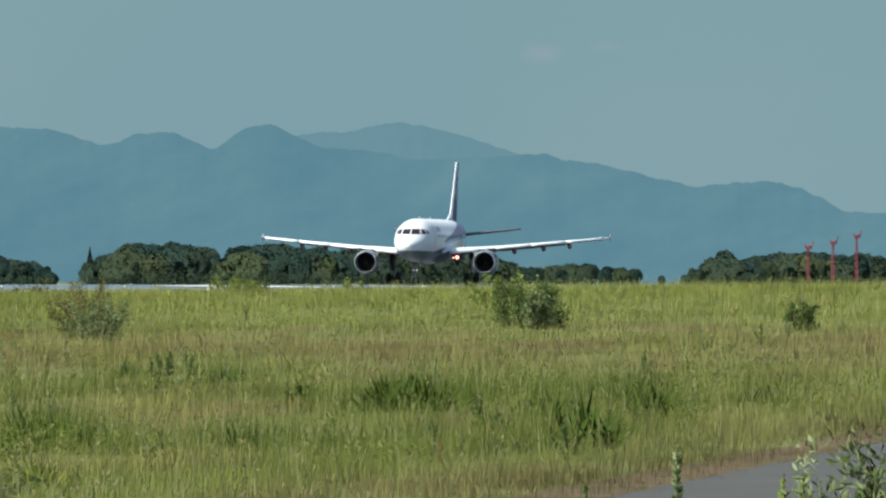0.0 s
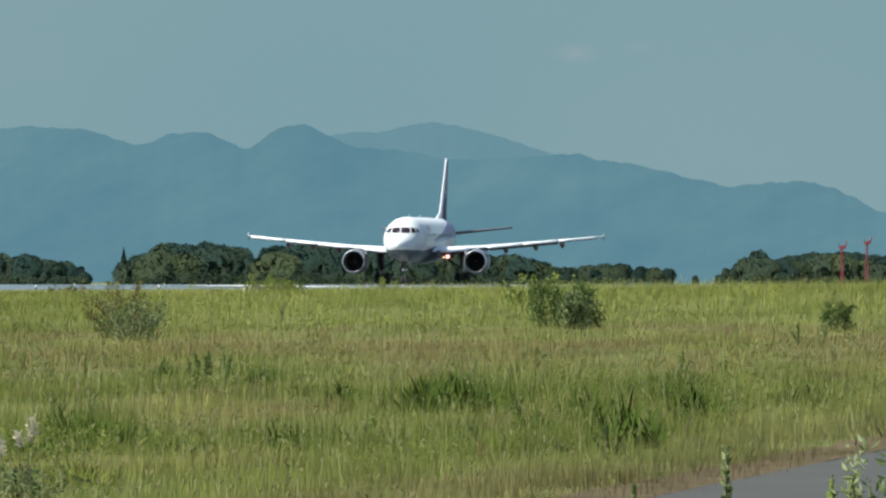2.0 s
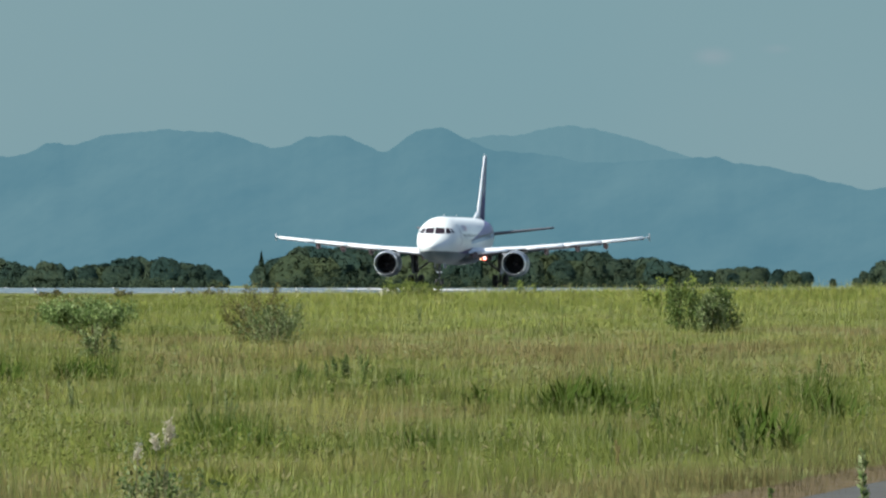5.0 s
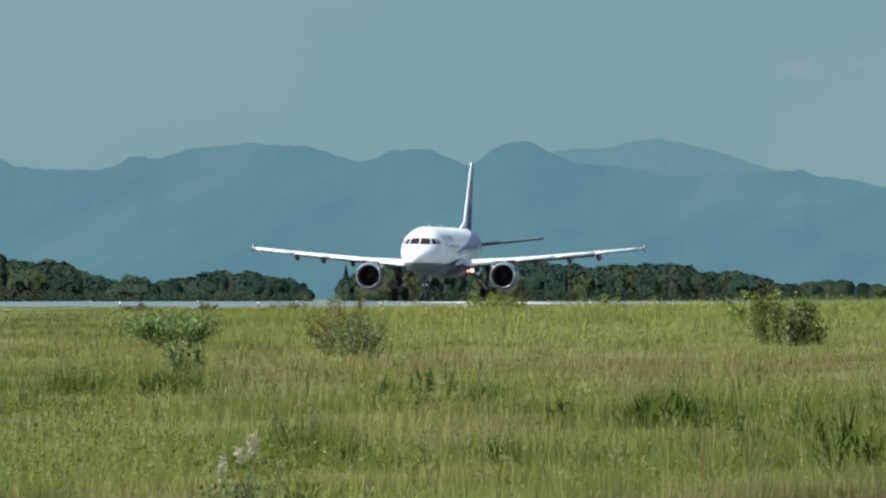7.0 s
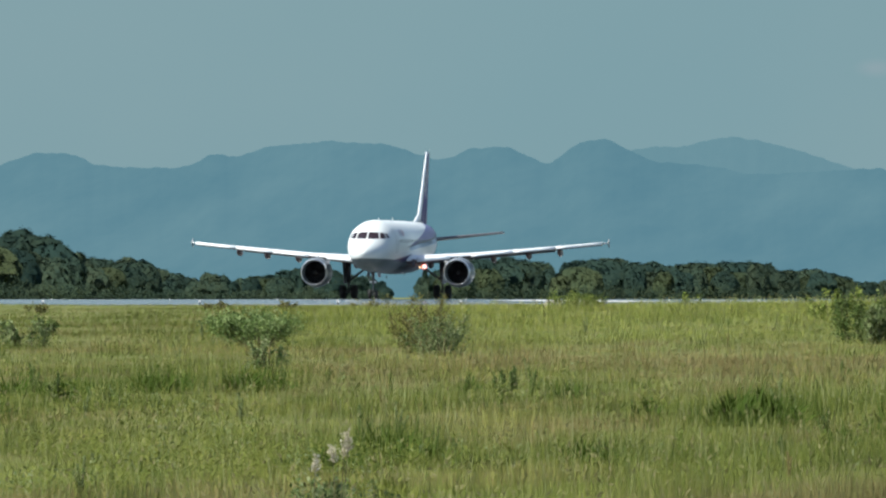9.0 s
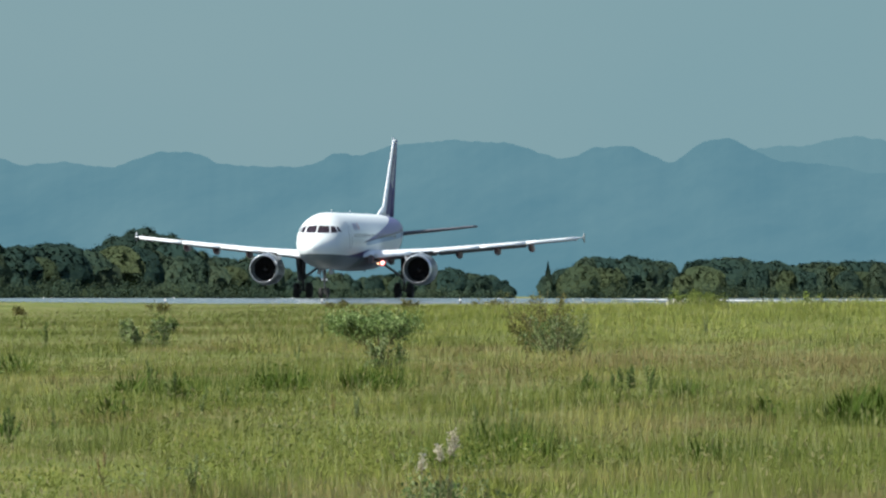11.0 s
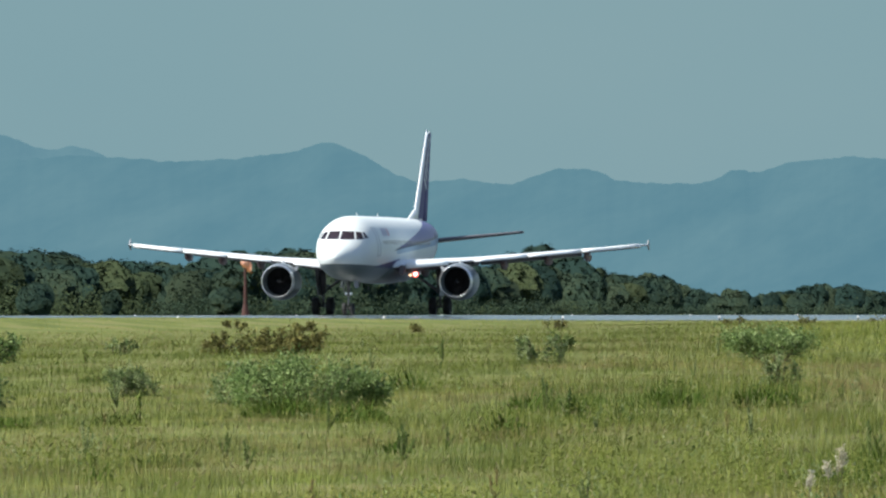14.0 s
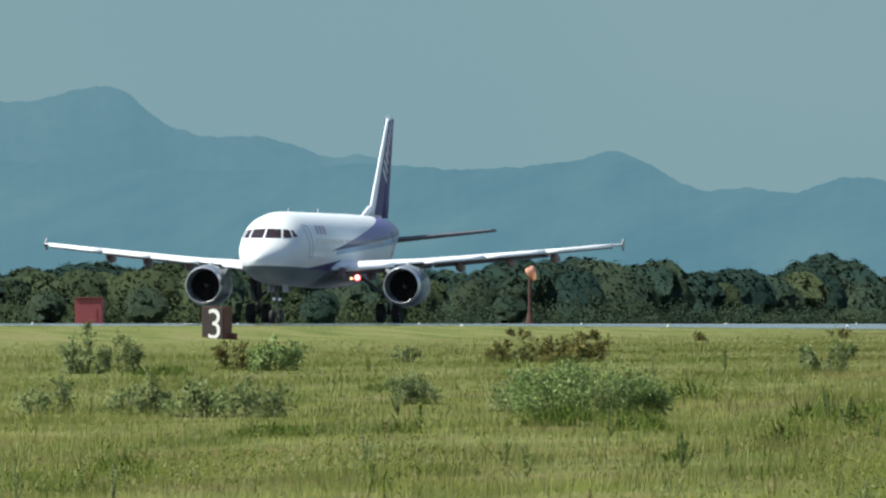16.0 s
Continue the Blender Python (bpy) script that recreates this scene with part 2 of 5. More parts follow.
def part(name, bm, mat, parent, label="", smooth=False):
    me = bpy.data.meshes.new(name)
    bmesh.ops.recalc_face_normals(bm, faces=bm.faces)
    bm.to_mesh(me)
    bm.free()
    me.materials.append(mat)
    if smooth:
        me.polygons.foreach_set("use_smooth", [True] * len(me.polygons))
    ob = new(name, me)
    ob.parent = parent
    if label:
        tagged(ob, label)
    return ob


def again(name, ob, m, parent):
    """A second piece on the same mesh."""
    o = new(name, ob.data)
    o.parent = parent
    o.matrix_basis = m
    return o


def soup(name, verts, faces_per, mat, parent=None, normals=None):
    """Many equal small polygons from an array (n, k, 3)."""
    verts = np.asarray(verts, dtype=np.float32)
    n, k = verts.shape[:2]
    me = bpy.data.meshes.new(name)
    me.vertices.add(n * k)
    me.vertices.foreach_set("co", verts.reshape(-1))
    m = len(faces_per)
    size = len(faces_per[0])
    idx = (np.arange(n)[:, None, None] * k + np.asarray(faces_per)[None]).reshape(-1)
    me.loops.add(n * m * size)
    me.loops.foreach_set("vertex_index", idx.astype(np.int32))
    me.polygons.add(n * m)
    me.polygons.foreach_set("loop_start", np.arange(0, n * m * size, size, dtype=np.int32))
    me.update(calc_edges=True)
    me.validate()
    me.materials.append(mat)
    if normals is not None:  # leaves share the soft roundness of their crown
        nn = np.asarray(normals, dtype=np.float32)
        nn = nn / np.linalg.norm(nn, axis=1)[:, None]
        me.polygons.foreach_set("use_smooth", np.ones(n * m, dtype=bool))
        me.normals_split_custom_set_from_vertices(np.repeat(nn, k, axis=0))
    ob = new(name, me)
    ob.parent = parent
    return ob


def box(bm, sx, sy, sz, m, bevel=0.0):
    r = bmesh.ops.create_cube(bm, size=1.0, matrix=m @ Matrix.Diagonal((sx, sy, sz, 1)))
    if bevel:
        es = list({e for v in r["verts"] for e in v.link_edges})
        bmesh.ops.bevel(bm, geom=es, offset=bevel, segments=2, affect="EDGES")


def tube(bm, a, b, ra, rb, seg=10):
    a, b = Vector(a), Vector(b)
    d = b - a
    m = Matrix.Translation((a + b) / 2) @ d.to_track_quat("Z", "Y").to_matrix().to_4x4()
    bmesh.ops.create_cone(bm, cap_ends=True, segments=seg, radius1=ra, radius2=rb, depth=d.length, matrix=m)


def lathe(bm, prof, m, seg=40, closed=False):
    """Turns a profile of (radius, y) about the y axis."""
    rings = []
    for r, y in prof:
        if r < 1e-5:
            rings.append([bm.verts.new(m @ Vector((0, y, 0)))])
        else:
            rings.append([bm.verts.new(m @ Vector((r * math.cos(2 * math.pi * k / seg), y, r * math.sin(2 * math.pi * k / seg)))) for k in range(seg)])
    for a, b in zip(rings, rings[1:]):
        for k in range(seg):
            q = (k + 1) % seg
            vs = [a[k % len(a)], a[q % len(a)], b[q % len(b)], b[k % len(b)]]
            vs = [v for i, v in enumerate(vs) if v not in vs[:i]]
            if len(vs) > 2:
                bm.faces.new(vs)


# ---- the lie of the land ----
def smooth(a, b, x):
    t = np.clip((np.asarray(x, dtype=float) - a) / (b - a), 0, 1)
    return t * t * (3 - 2 * t)


def runway_z(y):
    return 0.001865 * (1100 - np.asarray(y, dtype=float)) - 0.1


ROAD_TURN = 0.0266  # the road heads this far left of +y (radians)
ROAD_NEAR, ROAD_FAR = 6.3, 9.72


def road_off(x, y):
    """Distance to the left of the line through the camera along the road."""
    return -np.asarray(x) * math.cos(ROAD_TURN) - np.asarray(y) * math.sin(ROAD_TURN)


def ground_z(x, y):
    x, y = np.asarray(x, dtype=float), np.asarray(y, dtype=float)
    r = np.hypot(x, y)
    bearing = 1000 * np.arctan2(-x, np.maximum(y, 1e-3))
    off = np.abs(x - RUNWAY_X)
    bank = smooth(44, 35, off)
    verge = (np.minimum(runway_z(y), 0.55) - 0.42) * (1 - bank) + (runway_z(y) - 0.27 + 0.24 * smooth(860, 700, y)) * bank
    level = smooth(4, 9, np.abs(road_off(x, y) - 8))
    near = 0.3 + level * (0.06 * np.sin(x * 0.21 + 1) * np.sin(y * 0.043) + 0.04 * np.sin(y * 0.11 + x * 0.05) * np.exp(-(r / 260) ** 4))
    far = smooth(700, 1500, y)
    meadow = near * (1 - far) + (runway_z(y) - 0.5) * far
    w = smooth(105, 34, off)
    beyond = smooth(-200, -230, x)
    w = np.maximum(w, beyond)
    z = meadow * (1 - w) + verge * w
    rise = np.interp(bearing, (87, 111, 120, 128, 135, 145, 152), (0.70, 0.58, 0.44, 0.34, 0.28, 0.14, 0.0))
    z = z + rise * np.exp(-((r - 560) / 120) ** 2) * (1 - w)
    return np.where(off < 31.5, z - 0.25, z)


def place(bearing, dist):
    """The point of the ground at a bearing (milliradians left of +y) and a distance."""
    x, y = -dist * math.sin(bearing / 1000), dist * math.cos(bearing / 1000)
    return x, y, float(ground_z(x, y))


def ground():
    az = np.r_[np.linspace(0.06, 0.26, 141), np.linspace(0.26, 0.06 + 2 * math.pi, 70)[1:-1]]
    rr = np.r_[0.0, np.geomspace(2, 90, 20)[:-1], np.geomspace(90, 2200, 260)[:-1], np.geomspace(2200, 4990, 30)]
    A, R = np.meshgrid(az, rr)
    X, Y = -R * np.sin(A), R * np.cos(A)
    Z = ground_z(X, Y)
    n, k = R.shape
    verts = np.stack([X, Y, Z], -1).reshape(-1, 3)
    i, j = np.meshgrid(np.arange(n - 1), np.arange(k), indexing="ij")
    j2 = (j + 1) % k
    quads = np.stack([i * k + j, (i + 1) * k + j, (i + 1) * k + j2, i * k + j2], -1).reshape(-1, 4)
    ob = soup("ground", verts[None], [(0, 1, 2)], SOIL)
    me = bpy.data.meshes.new("ground")
    me.from_pydata(verts.tolist(), [], quads.tolist())
    me.polygons.foreach_set("use_smooth", [True] * len(me.polygons))
    me.materials.append(SOIL)
    old = ob.data
    ob.data = me
    bpy.data.meshes.remove(old)
    return tagged(ob, "uneven green summer meadow beside the runway", "ground", kind="structure")


def runway():
    ys = np.linspace(250, 3300, 123)
    xs = np.array([-30.5, -30.0, -22.5, 0.0, 22.5, 30.0, 30.5])
    drop = np.array([-0.9, -0.40, -0.30, 0.0, -0.30, -0.40, -0.9])
    verts = [(RUNWAY_X + a, y, float(runway_z(y)) + d) for y in ys for a, d in zip(xs, drop)]
    faces = [(i * 7 + j, i * 7 + j + 1, (i + 1) * 7 + j + 1, (i + 1) * 7 + j) for i in range(len(ys) - 1) for j in range(6)]
    ob = mesh_ob("runway", verts, faces, ASPHALT)
    tagged(ob, "long grey asphalt runway shimmering in the heat", "runway", kind="structure")

    def stripe(name, x0, x1, y0, y1, mat=LINE):
        cr = lambda x: -0.30 * abs(x) / 22.5 + 0.012
        n = max(1, int((y1 - y0) / 60))
        v, f = [], []
        for q in range(n + 1):
            y = y0 + (y1 - y0) * q / n
            for x in (x0, x1):
                v.append((RUNWAY_X + x, y, float(runway_z(y)) + cr(x)))
        for q in range(n):
            f.append((2 * q, 2 * q + 1, 2 * q + 3, 2 * q + 2))
        return mesh_ob(name, v, f, mat, ob)
    for s in (-1, 1):
        stripe("edge_line", s * 21.4 - 0.45, s * 21.4 + 0.45, 260, 3290, WORN_LINE)
        stripe("aiming_point_marking", s * 9 - 4, s * 9 + 4, 1215, 1275)
        for y0 in (1330, 1480):
            for q in range(3):
                stripe("touchdown_marking", s * (9 + 3.2 * q) - 1, s * (9 + 3.2 * q) + 1, y0, y0 + 22)
    y = 280
    while y < 3200:
        stripe("centre_dash", -0.45, 0.45, y, y + 30)
        y += 50
    return ob


def strip_along_road(name, mat, profile, y0, y1, wobble, label, category):
    """A strip along the road: profile of (distance left of the road's line, height over the meadow)."""
    ts = np.arange(y0, y1, 1.5)
    v, f = [], []
    n = len(profile)
    for t in ts:
        for k, (q, dz) in enumerate(profile):
            if k >= n - 2:
                q += wobble * noise.noise(Vector((t * 0.25, k // 20, 4))) + 0.5 * wobble * noise.noise(Vector((t * 0.9, 1, 8)))
            x = -q * math.cos(ROAD_TURN) - t * math.sin(ROAD_TURN)
            y = -q * math.sin(ROAD_TURN) + t * math.cos(ROAD_TURN)
            v.append((x, y, 0.3 + dz))
    for i in range(len(ts) - 1):
        for j in range(n - 1):
            f.append((i * n + j, i * n + j + 1, (i + 1) * n + j + 1, (i + 1) * n + j))
    return tagged(mesh_ob(name, v, f, mat), label, category, kind="structure")


def road():
    strip_along_road("road", ROAD, ((ROAD_NEAR - 0.2, -0.15), (ROAD_NEAR, 0.03), (8.0, 0.06), (ROAD_FAR - 0.1, 0.03), (ROAD_FAR + 0.1, -0.15)), -40, 560, 0.10,
                     "narrow grey asphalt perimeter road through the grass", "road")
    strip_along_road("verge", VERGE, ((ROAD_FAR - 0.05, -0.10), (ROAD_FAR + 0.02, 0.008), (10.5, 0.012), (10.8, -0.10)), -40, 560, 0.25,
                     "bare rust-brown verge between road and meadow", "verge")


# heights of the ridge, in milliradians of elevation at bearings
RIDGE_EAST = [(70, 1.5), (86.5, 2.6), (89.4, 2.8), (92, 4.2), (94.3, 4.8), (96.5, 4.65), (99.1, 4.35), (102.8, 5.2), (105.4, 5.85),
              (107.3, 6.05), (109.1, 6.55), (111.4, 6.4), (117.3, 6.1), (121.1, 6.8), (124, 6.9), (125.7, 7.8), (126.7, 8.25),
              (127.7, 8.5), (128.9, 8.2), (130, 7.35), (131.1, 6.7), (132, 7.15), (133.4, 7.9), (136.3, 7.8), (137.3, 7.15)]
RIDGE_MIDDLE = [(138.6, 7.1), (141.2, 8.0), (145, 8.3), (149.5, 7.9), (151.2, 7.2), (152.8, 7.45), (154.7, 6.6), (157, 6.45),
                (159.5, 6.55), (161, 6.8), (162.5, 7.45), (164.8, 7.45), (166.2, 7.0), (167.7, 6.35), (171, 6.8), (174, 6.5)]
RIDGE_WEST = [(175.8, 7.35), (178, 8.65), (179.8, 9.25), (182.4, 8.5), (186.5, 8.05), (190.2, 7.9), (193.9, 8.2), (196.9, 8.3),
              (199.9, 8.0), (205, 7.8), (210, 7.9), (216, 8.2), (222, 8.6), (230, 7.5), (250, 6.0)]
FAR_EAST = [(104, 4.0), (109, 6.0), (112.1, 6.9), (114.4, 7.7), (116.6, 8.25), (118.8, 8.65), (120.7, 8.3), (122.2, 7.85), (123.7, 8.0), (125.5, 7.7), (128, 6.0)]
FAR_WEST = [(190, 6.0), (195.5, 8.75), (196.9, 8.95), (198, 8.55), (199.9, 9.2), (202.5, 10.05), (207, 10.1), (208.8, 10.6), (210.3, 11.6), (211.8, 13.0),
            (213.3, 13.45), (215.2, 13.1), (217.8, 12.4), (220, 12.3), (226, 13.0), (240, 9.0)]


def mountain(name, heights, dist, depth, mat, label, full=False):
    a = np.array(heights)
    az = np.arange(a[0, 0], a[-1, 0] + 0.01, 0.16)
    el = np.interp(az, a[:, 0], a[:, 1])
    ker = np.ones(7) / 7.0
    el = np.convolve(np.pad(el, 3, mode="edge"), ker, "valid")
    if full:
        more = np.arange(a[-1, 0] + 6, a[0, 0] + 2000 * math.pi - 6, 9)
        az = np.r_[az, more]
        el = np.r_[el, 5.5 + 1.2 * np.sin(more * 0.013) + 0.8 * np.sin(more * 0.031)]
    rows = 14
    verts, faces = [], []
    for q in range(rows + 1):
        u = q / rows
        for k, (b, e) in enumerate(zip(az, el)):
            top = EYE + e * dist / 1000 + 0.62 * noise.fractal(Vector((b * 0.8, 3, dist)), 0.75, 2.0, 4)
            r = dist - depth * u
            spur = noise.fractal(Vector((b * 0.22 + dist + 2 * u, u * 5.0, 0)), 1.0, 2.0, 4)
            h = -9 + (top + 9) * (1 - u) ** 1.25 + 2.6 * spur * math.sin(math.pi * u)
            h = min(h, EYE + (top - EYE) * r / dist)
            verts.append((-r * math.sin(b / 1000), r * math.cos(b / 1000), h))
    n = len(az)
    for q in range(rows):
        for k in range(n if full else n - 1):
            k2 = (k + 1) % n
            faces.append((q * n + k, q * n + k2, (q + 1) * n + k2, (q + 1) * n + k))
    return tagged(mesh_ob(name, verts, faces, mat, smooth=True), label, "mountains", kind="structure")


def horizon_sky():
    """The pale band of air low over the horizon, all the way round behind the mountains."""
    n = 180
    v = [(4960 * math.sin(2 * math.pi * k / n), 4960 * math.cos(2 * math.pi * k / n), z) for z in (-20, 60, 140, 260) for k in range(n)]
    f = [(q * n + k, q * n + (k + 1) % n, (q + 1) * n + (k + 1) % n, (q + 1) * n + k) for q in range(3) for k in range(n)]
    tagged(mesh_ob("backdrop_sky", v, f, SKY_AIR, smooth=True), "hazy grey-blue summer sky low over the mountains", "sky", kind="structure")


horizon_sky()
ground()
runway()
road()
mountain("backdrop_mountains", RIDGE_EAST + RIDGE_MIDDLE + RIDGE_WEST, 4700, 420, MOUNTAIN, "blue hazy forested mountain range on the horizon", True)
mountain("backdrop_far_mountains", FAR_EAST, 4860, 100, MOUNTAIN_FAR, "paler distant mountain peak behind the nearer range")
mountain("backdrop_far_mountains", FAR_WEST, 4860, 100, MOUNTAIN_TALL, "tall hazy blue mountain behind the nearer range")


# ---- airliner ----
# local axes: +y aft of the nose, -x to starboard, z up from the ground
SECTIONS = np.array([  # y, half width, bottom, top
    (0.0, 0.02, 3.58, 3.62), (0.12, 0.32, 3.28, 3.90), (0.35, 0.56, 3.05, 4.10), (0.8, 0.88, 2.75, 4.38), (1.5, 1.24, 2.48, 4.72), (2.2, 1.50, 2.34, 5.12),
    (3.0, 1.72, 2.24, 5.72), (4.0, 1.88, 2.16, 6.12), (5.5, 1.96, 2.11, 6.27), (7.0, 1.975, 2.10, 6.29), (24.0, 1.975, 2.10, 6.27),
    (27.0, 1.90, 2.38, 6.24), (30.0, 1.62, 3.05, 6.20), (33.0, 1.15, 3.95, 6.08), (36.0, 0.55, 4.85, 5.75), (37.5, 0.2, 5.30, 5.60)])


def section(y):
    return [float(np.interp(y, SECTIONS[:, 0], SECTIONS[:, k])) for k in (1, 2, 3)]


def skin_y(x, z):
    """How far aft the nose's skin lies at (x, z)."""
    lo, hi = 0.0, 12.0
    for _ in range(40):
        mid = (lo + hi) / 2
        w, b, t = section(mid)
        inside = (x / w) ** 2 + ((z - (b + t) / 2) / ((t - b) / 2)) ** 2 < 1
        lo, hi = (lo, mid) if inside else (mid, hi)
    return hi


def skin_x(y, z):
    w, b, t = section(y)
    return w * math.sqrt(max(0.0, 1 - ((z - (b + t) / 2) / ((t - b) / 2)) ** 2))


def livery():
    """White over a swept indigo band with a pale blue stripe, grey belly darkened for its shade."""
    m = bpy.data.materials.new("fuselage_paint")
    m.use_nodes = True
    n, l = m.node_tree.nodes, m.node_tree.links
    b = n["Principled BSDF"]
    tc = n.new("ShaderNodeTexCoord")
    sp = n.new("ShaderNodeSeparateXYZ")
    l.new(tc.outputs["Object"], sp.inputs[0])
    Y, Z = sp.outputs[1], sp.outputs[2]

    def math_(op, a, bb, cc=None):
        q = n.new("ShaderNodeMath")
        q.operation = op
        for k, v in enumerate((a, bb, cc)):
            if v is None:
                continue
            if isinstance(v, (int, float)):
                q.inputs[k].default_value = v
            else:
                l.new(v, q.inputs[k])
        return q.outputs[0]

    def below(k, c):  # 1 where z < c + k * y
        return math_("LESS_THAN", math_("SUBTRACT", Z, math_("MULTIPLY", Y, k)), c)
    def both(a, c):
        return math_("MULTIPLY", a, c)
    aft = math_("GREATER_THAN", Y, 9.0)
    under_edge = below(0.112, 2.88)
    over_stripe = math_("SUBTRACT", 1.0, below(0.047, 3.57))
    indigo = both(aft, both(under_edge, over_stripe))
    pale = both(both(math_("GREATER_THAN", Y, 12.0), below(0.047, 3.57)), math_("SUBTRACT", 1.0, below(0.042, 3.36)))
    dart = both(both(below(0.062, 2.74), math_("SUBTRACT", 1.0, below(-0.01, 3.08))), math_("LESS_THAN", Y, 13.5))
    dark = both(both(under_edge, both(math_("GREATER_THAN", Y, 10.6), below(0.050, 3.66))), math_("SUBTRACT", 1.0, below(0.047, 3.57)))
    # grey lower body, with the shade below the fuselage put into its colour
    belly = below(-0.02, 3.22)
    noise_ = n.new("ShaderNodeTexNoise")
    noise_.inputs["Scale"].default_value = 0.7
    base = n.new("ShaderNodeValToRGB")
    base.color_ramp.elements[0].color, base.color_ramp.elements[1].color = (0.605, 0.66, 0.665, 1), (0.675, 0.72, 0.72, 1)
    l.new(tc.outputs["Object"], noise_.inputs["Vector"])
    l.new(noise_.outputs[0], base.inputs[0])
    col = base.outputs[0]
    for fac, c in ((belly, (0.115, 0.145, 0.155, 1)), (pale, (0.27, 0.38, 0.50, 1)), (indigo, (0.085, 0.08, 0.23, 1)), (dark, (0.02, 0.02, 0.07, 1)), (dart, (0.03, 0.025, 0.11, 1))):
        mx = n.new("ShaderNodeMix")
        mx.data_type = "RGBA"
        l.new(fac, mx.inputs[0])
        l.new(col, mx.inputs[6])
        mx.inputs[7].default_value = c
        col = mx.outputs[2]
    l.new(col, b.inputs["Base Color"])
    b.inputs["Roughness"].default_value = 0.33
    b.inputs["Specular IOR Level"].default_value = 0.06
    return m


def foil(chord, thick, n=9):
    """Outline of an aerofoil: (aft, up) from the trailing edge over the top to the leading edge and back below."""
    pts = []
    for k in range(2 * n + 1):
        a = math.pi * k / n
        s = (1 + math.cos(a)) / 2
        t = thick / 0.2 * (0.2969 * math.sqrt(s) - 0.126 * s - 0.3516 * s * s + 0.2843 * s ** 3 - 0.1036 * s ** 4)
        pts.append((s * chord, t if k <= n else -t * 0.75))
    return pts[:-1]


def lofted(bm, stations, upright=False):
    """stations: (span position, leading edge y, chord, thickness, height)."""
    rings = []
    for s, le, chord, th, h in stations:
        if upright:
            rings.append([bm.verts.new((u, le + a, s)) for a, u in foil(chord, th)])
        else:
            rings.append([bm.verts.new((s, le + a, h + u)) for a, u in foil(chord, th)])
    for a, b in zip(rings, rings[1:]):
        for k in range(len(a)):
            q = (k + 1) % len(a)
            bm.faces.new((a[k], a[q], b[q], b[k]))
    bm.faces.new(rings[0])
    bm.faces.new(list(reversed(rings[-1])))


def wing_line(s):
    """Leading edge, chord, thickness and height of the wing at a span position."""
    s = abs(s)
    le = 11.85 + (s - 1.8) * 0.522
    te = 18.05 if s < 6.3 else 18.05 + (s - 6.3) * 0.305
    return le, te - le, np.interp(s, (1.8, 6.3, 16.0, 16.9), (0.98, 0.52, 0.2, 0.10)), 3.02 + (s - 1.8) * 0.093 + 0.0004 * (s - 1.8) ** 2


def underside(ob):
    """Gives the faces that look down the wing's grey lower skin, darkened for the shade there."""
    ob.data.materials.append(WING_SHADE)
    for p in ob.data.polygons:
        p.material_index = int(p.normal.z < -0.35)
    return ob


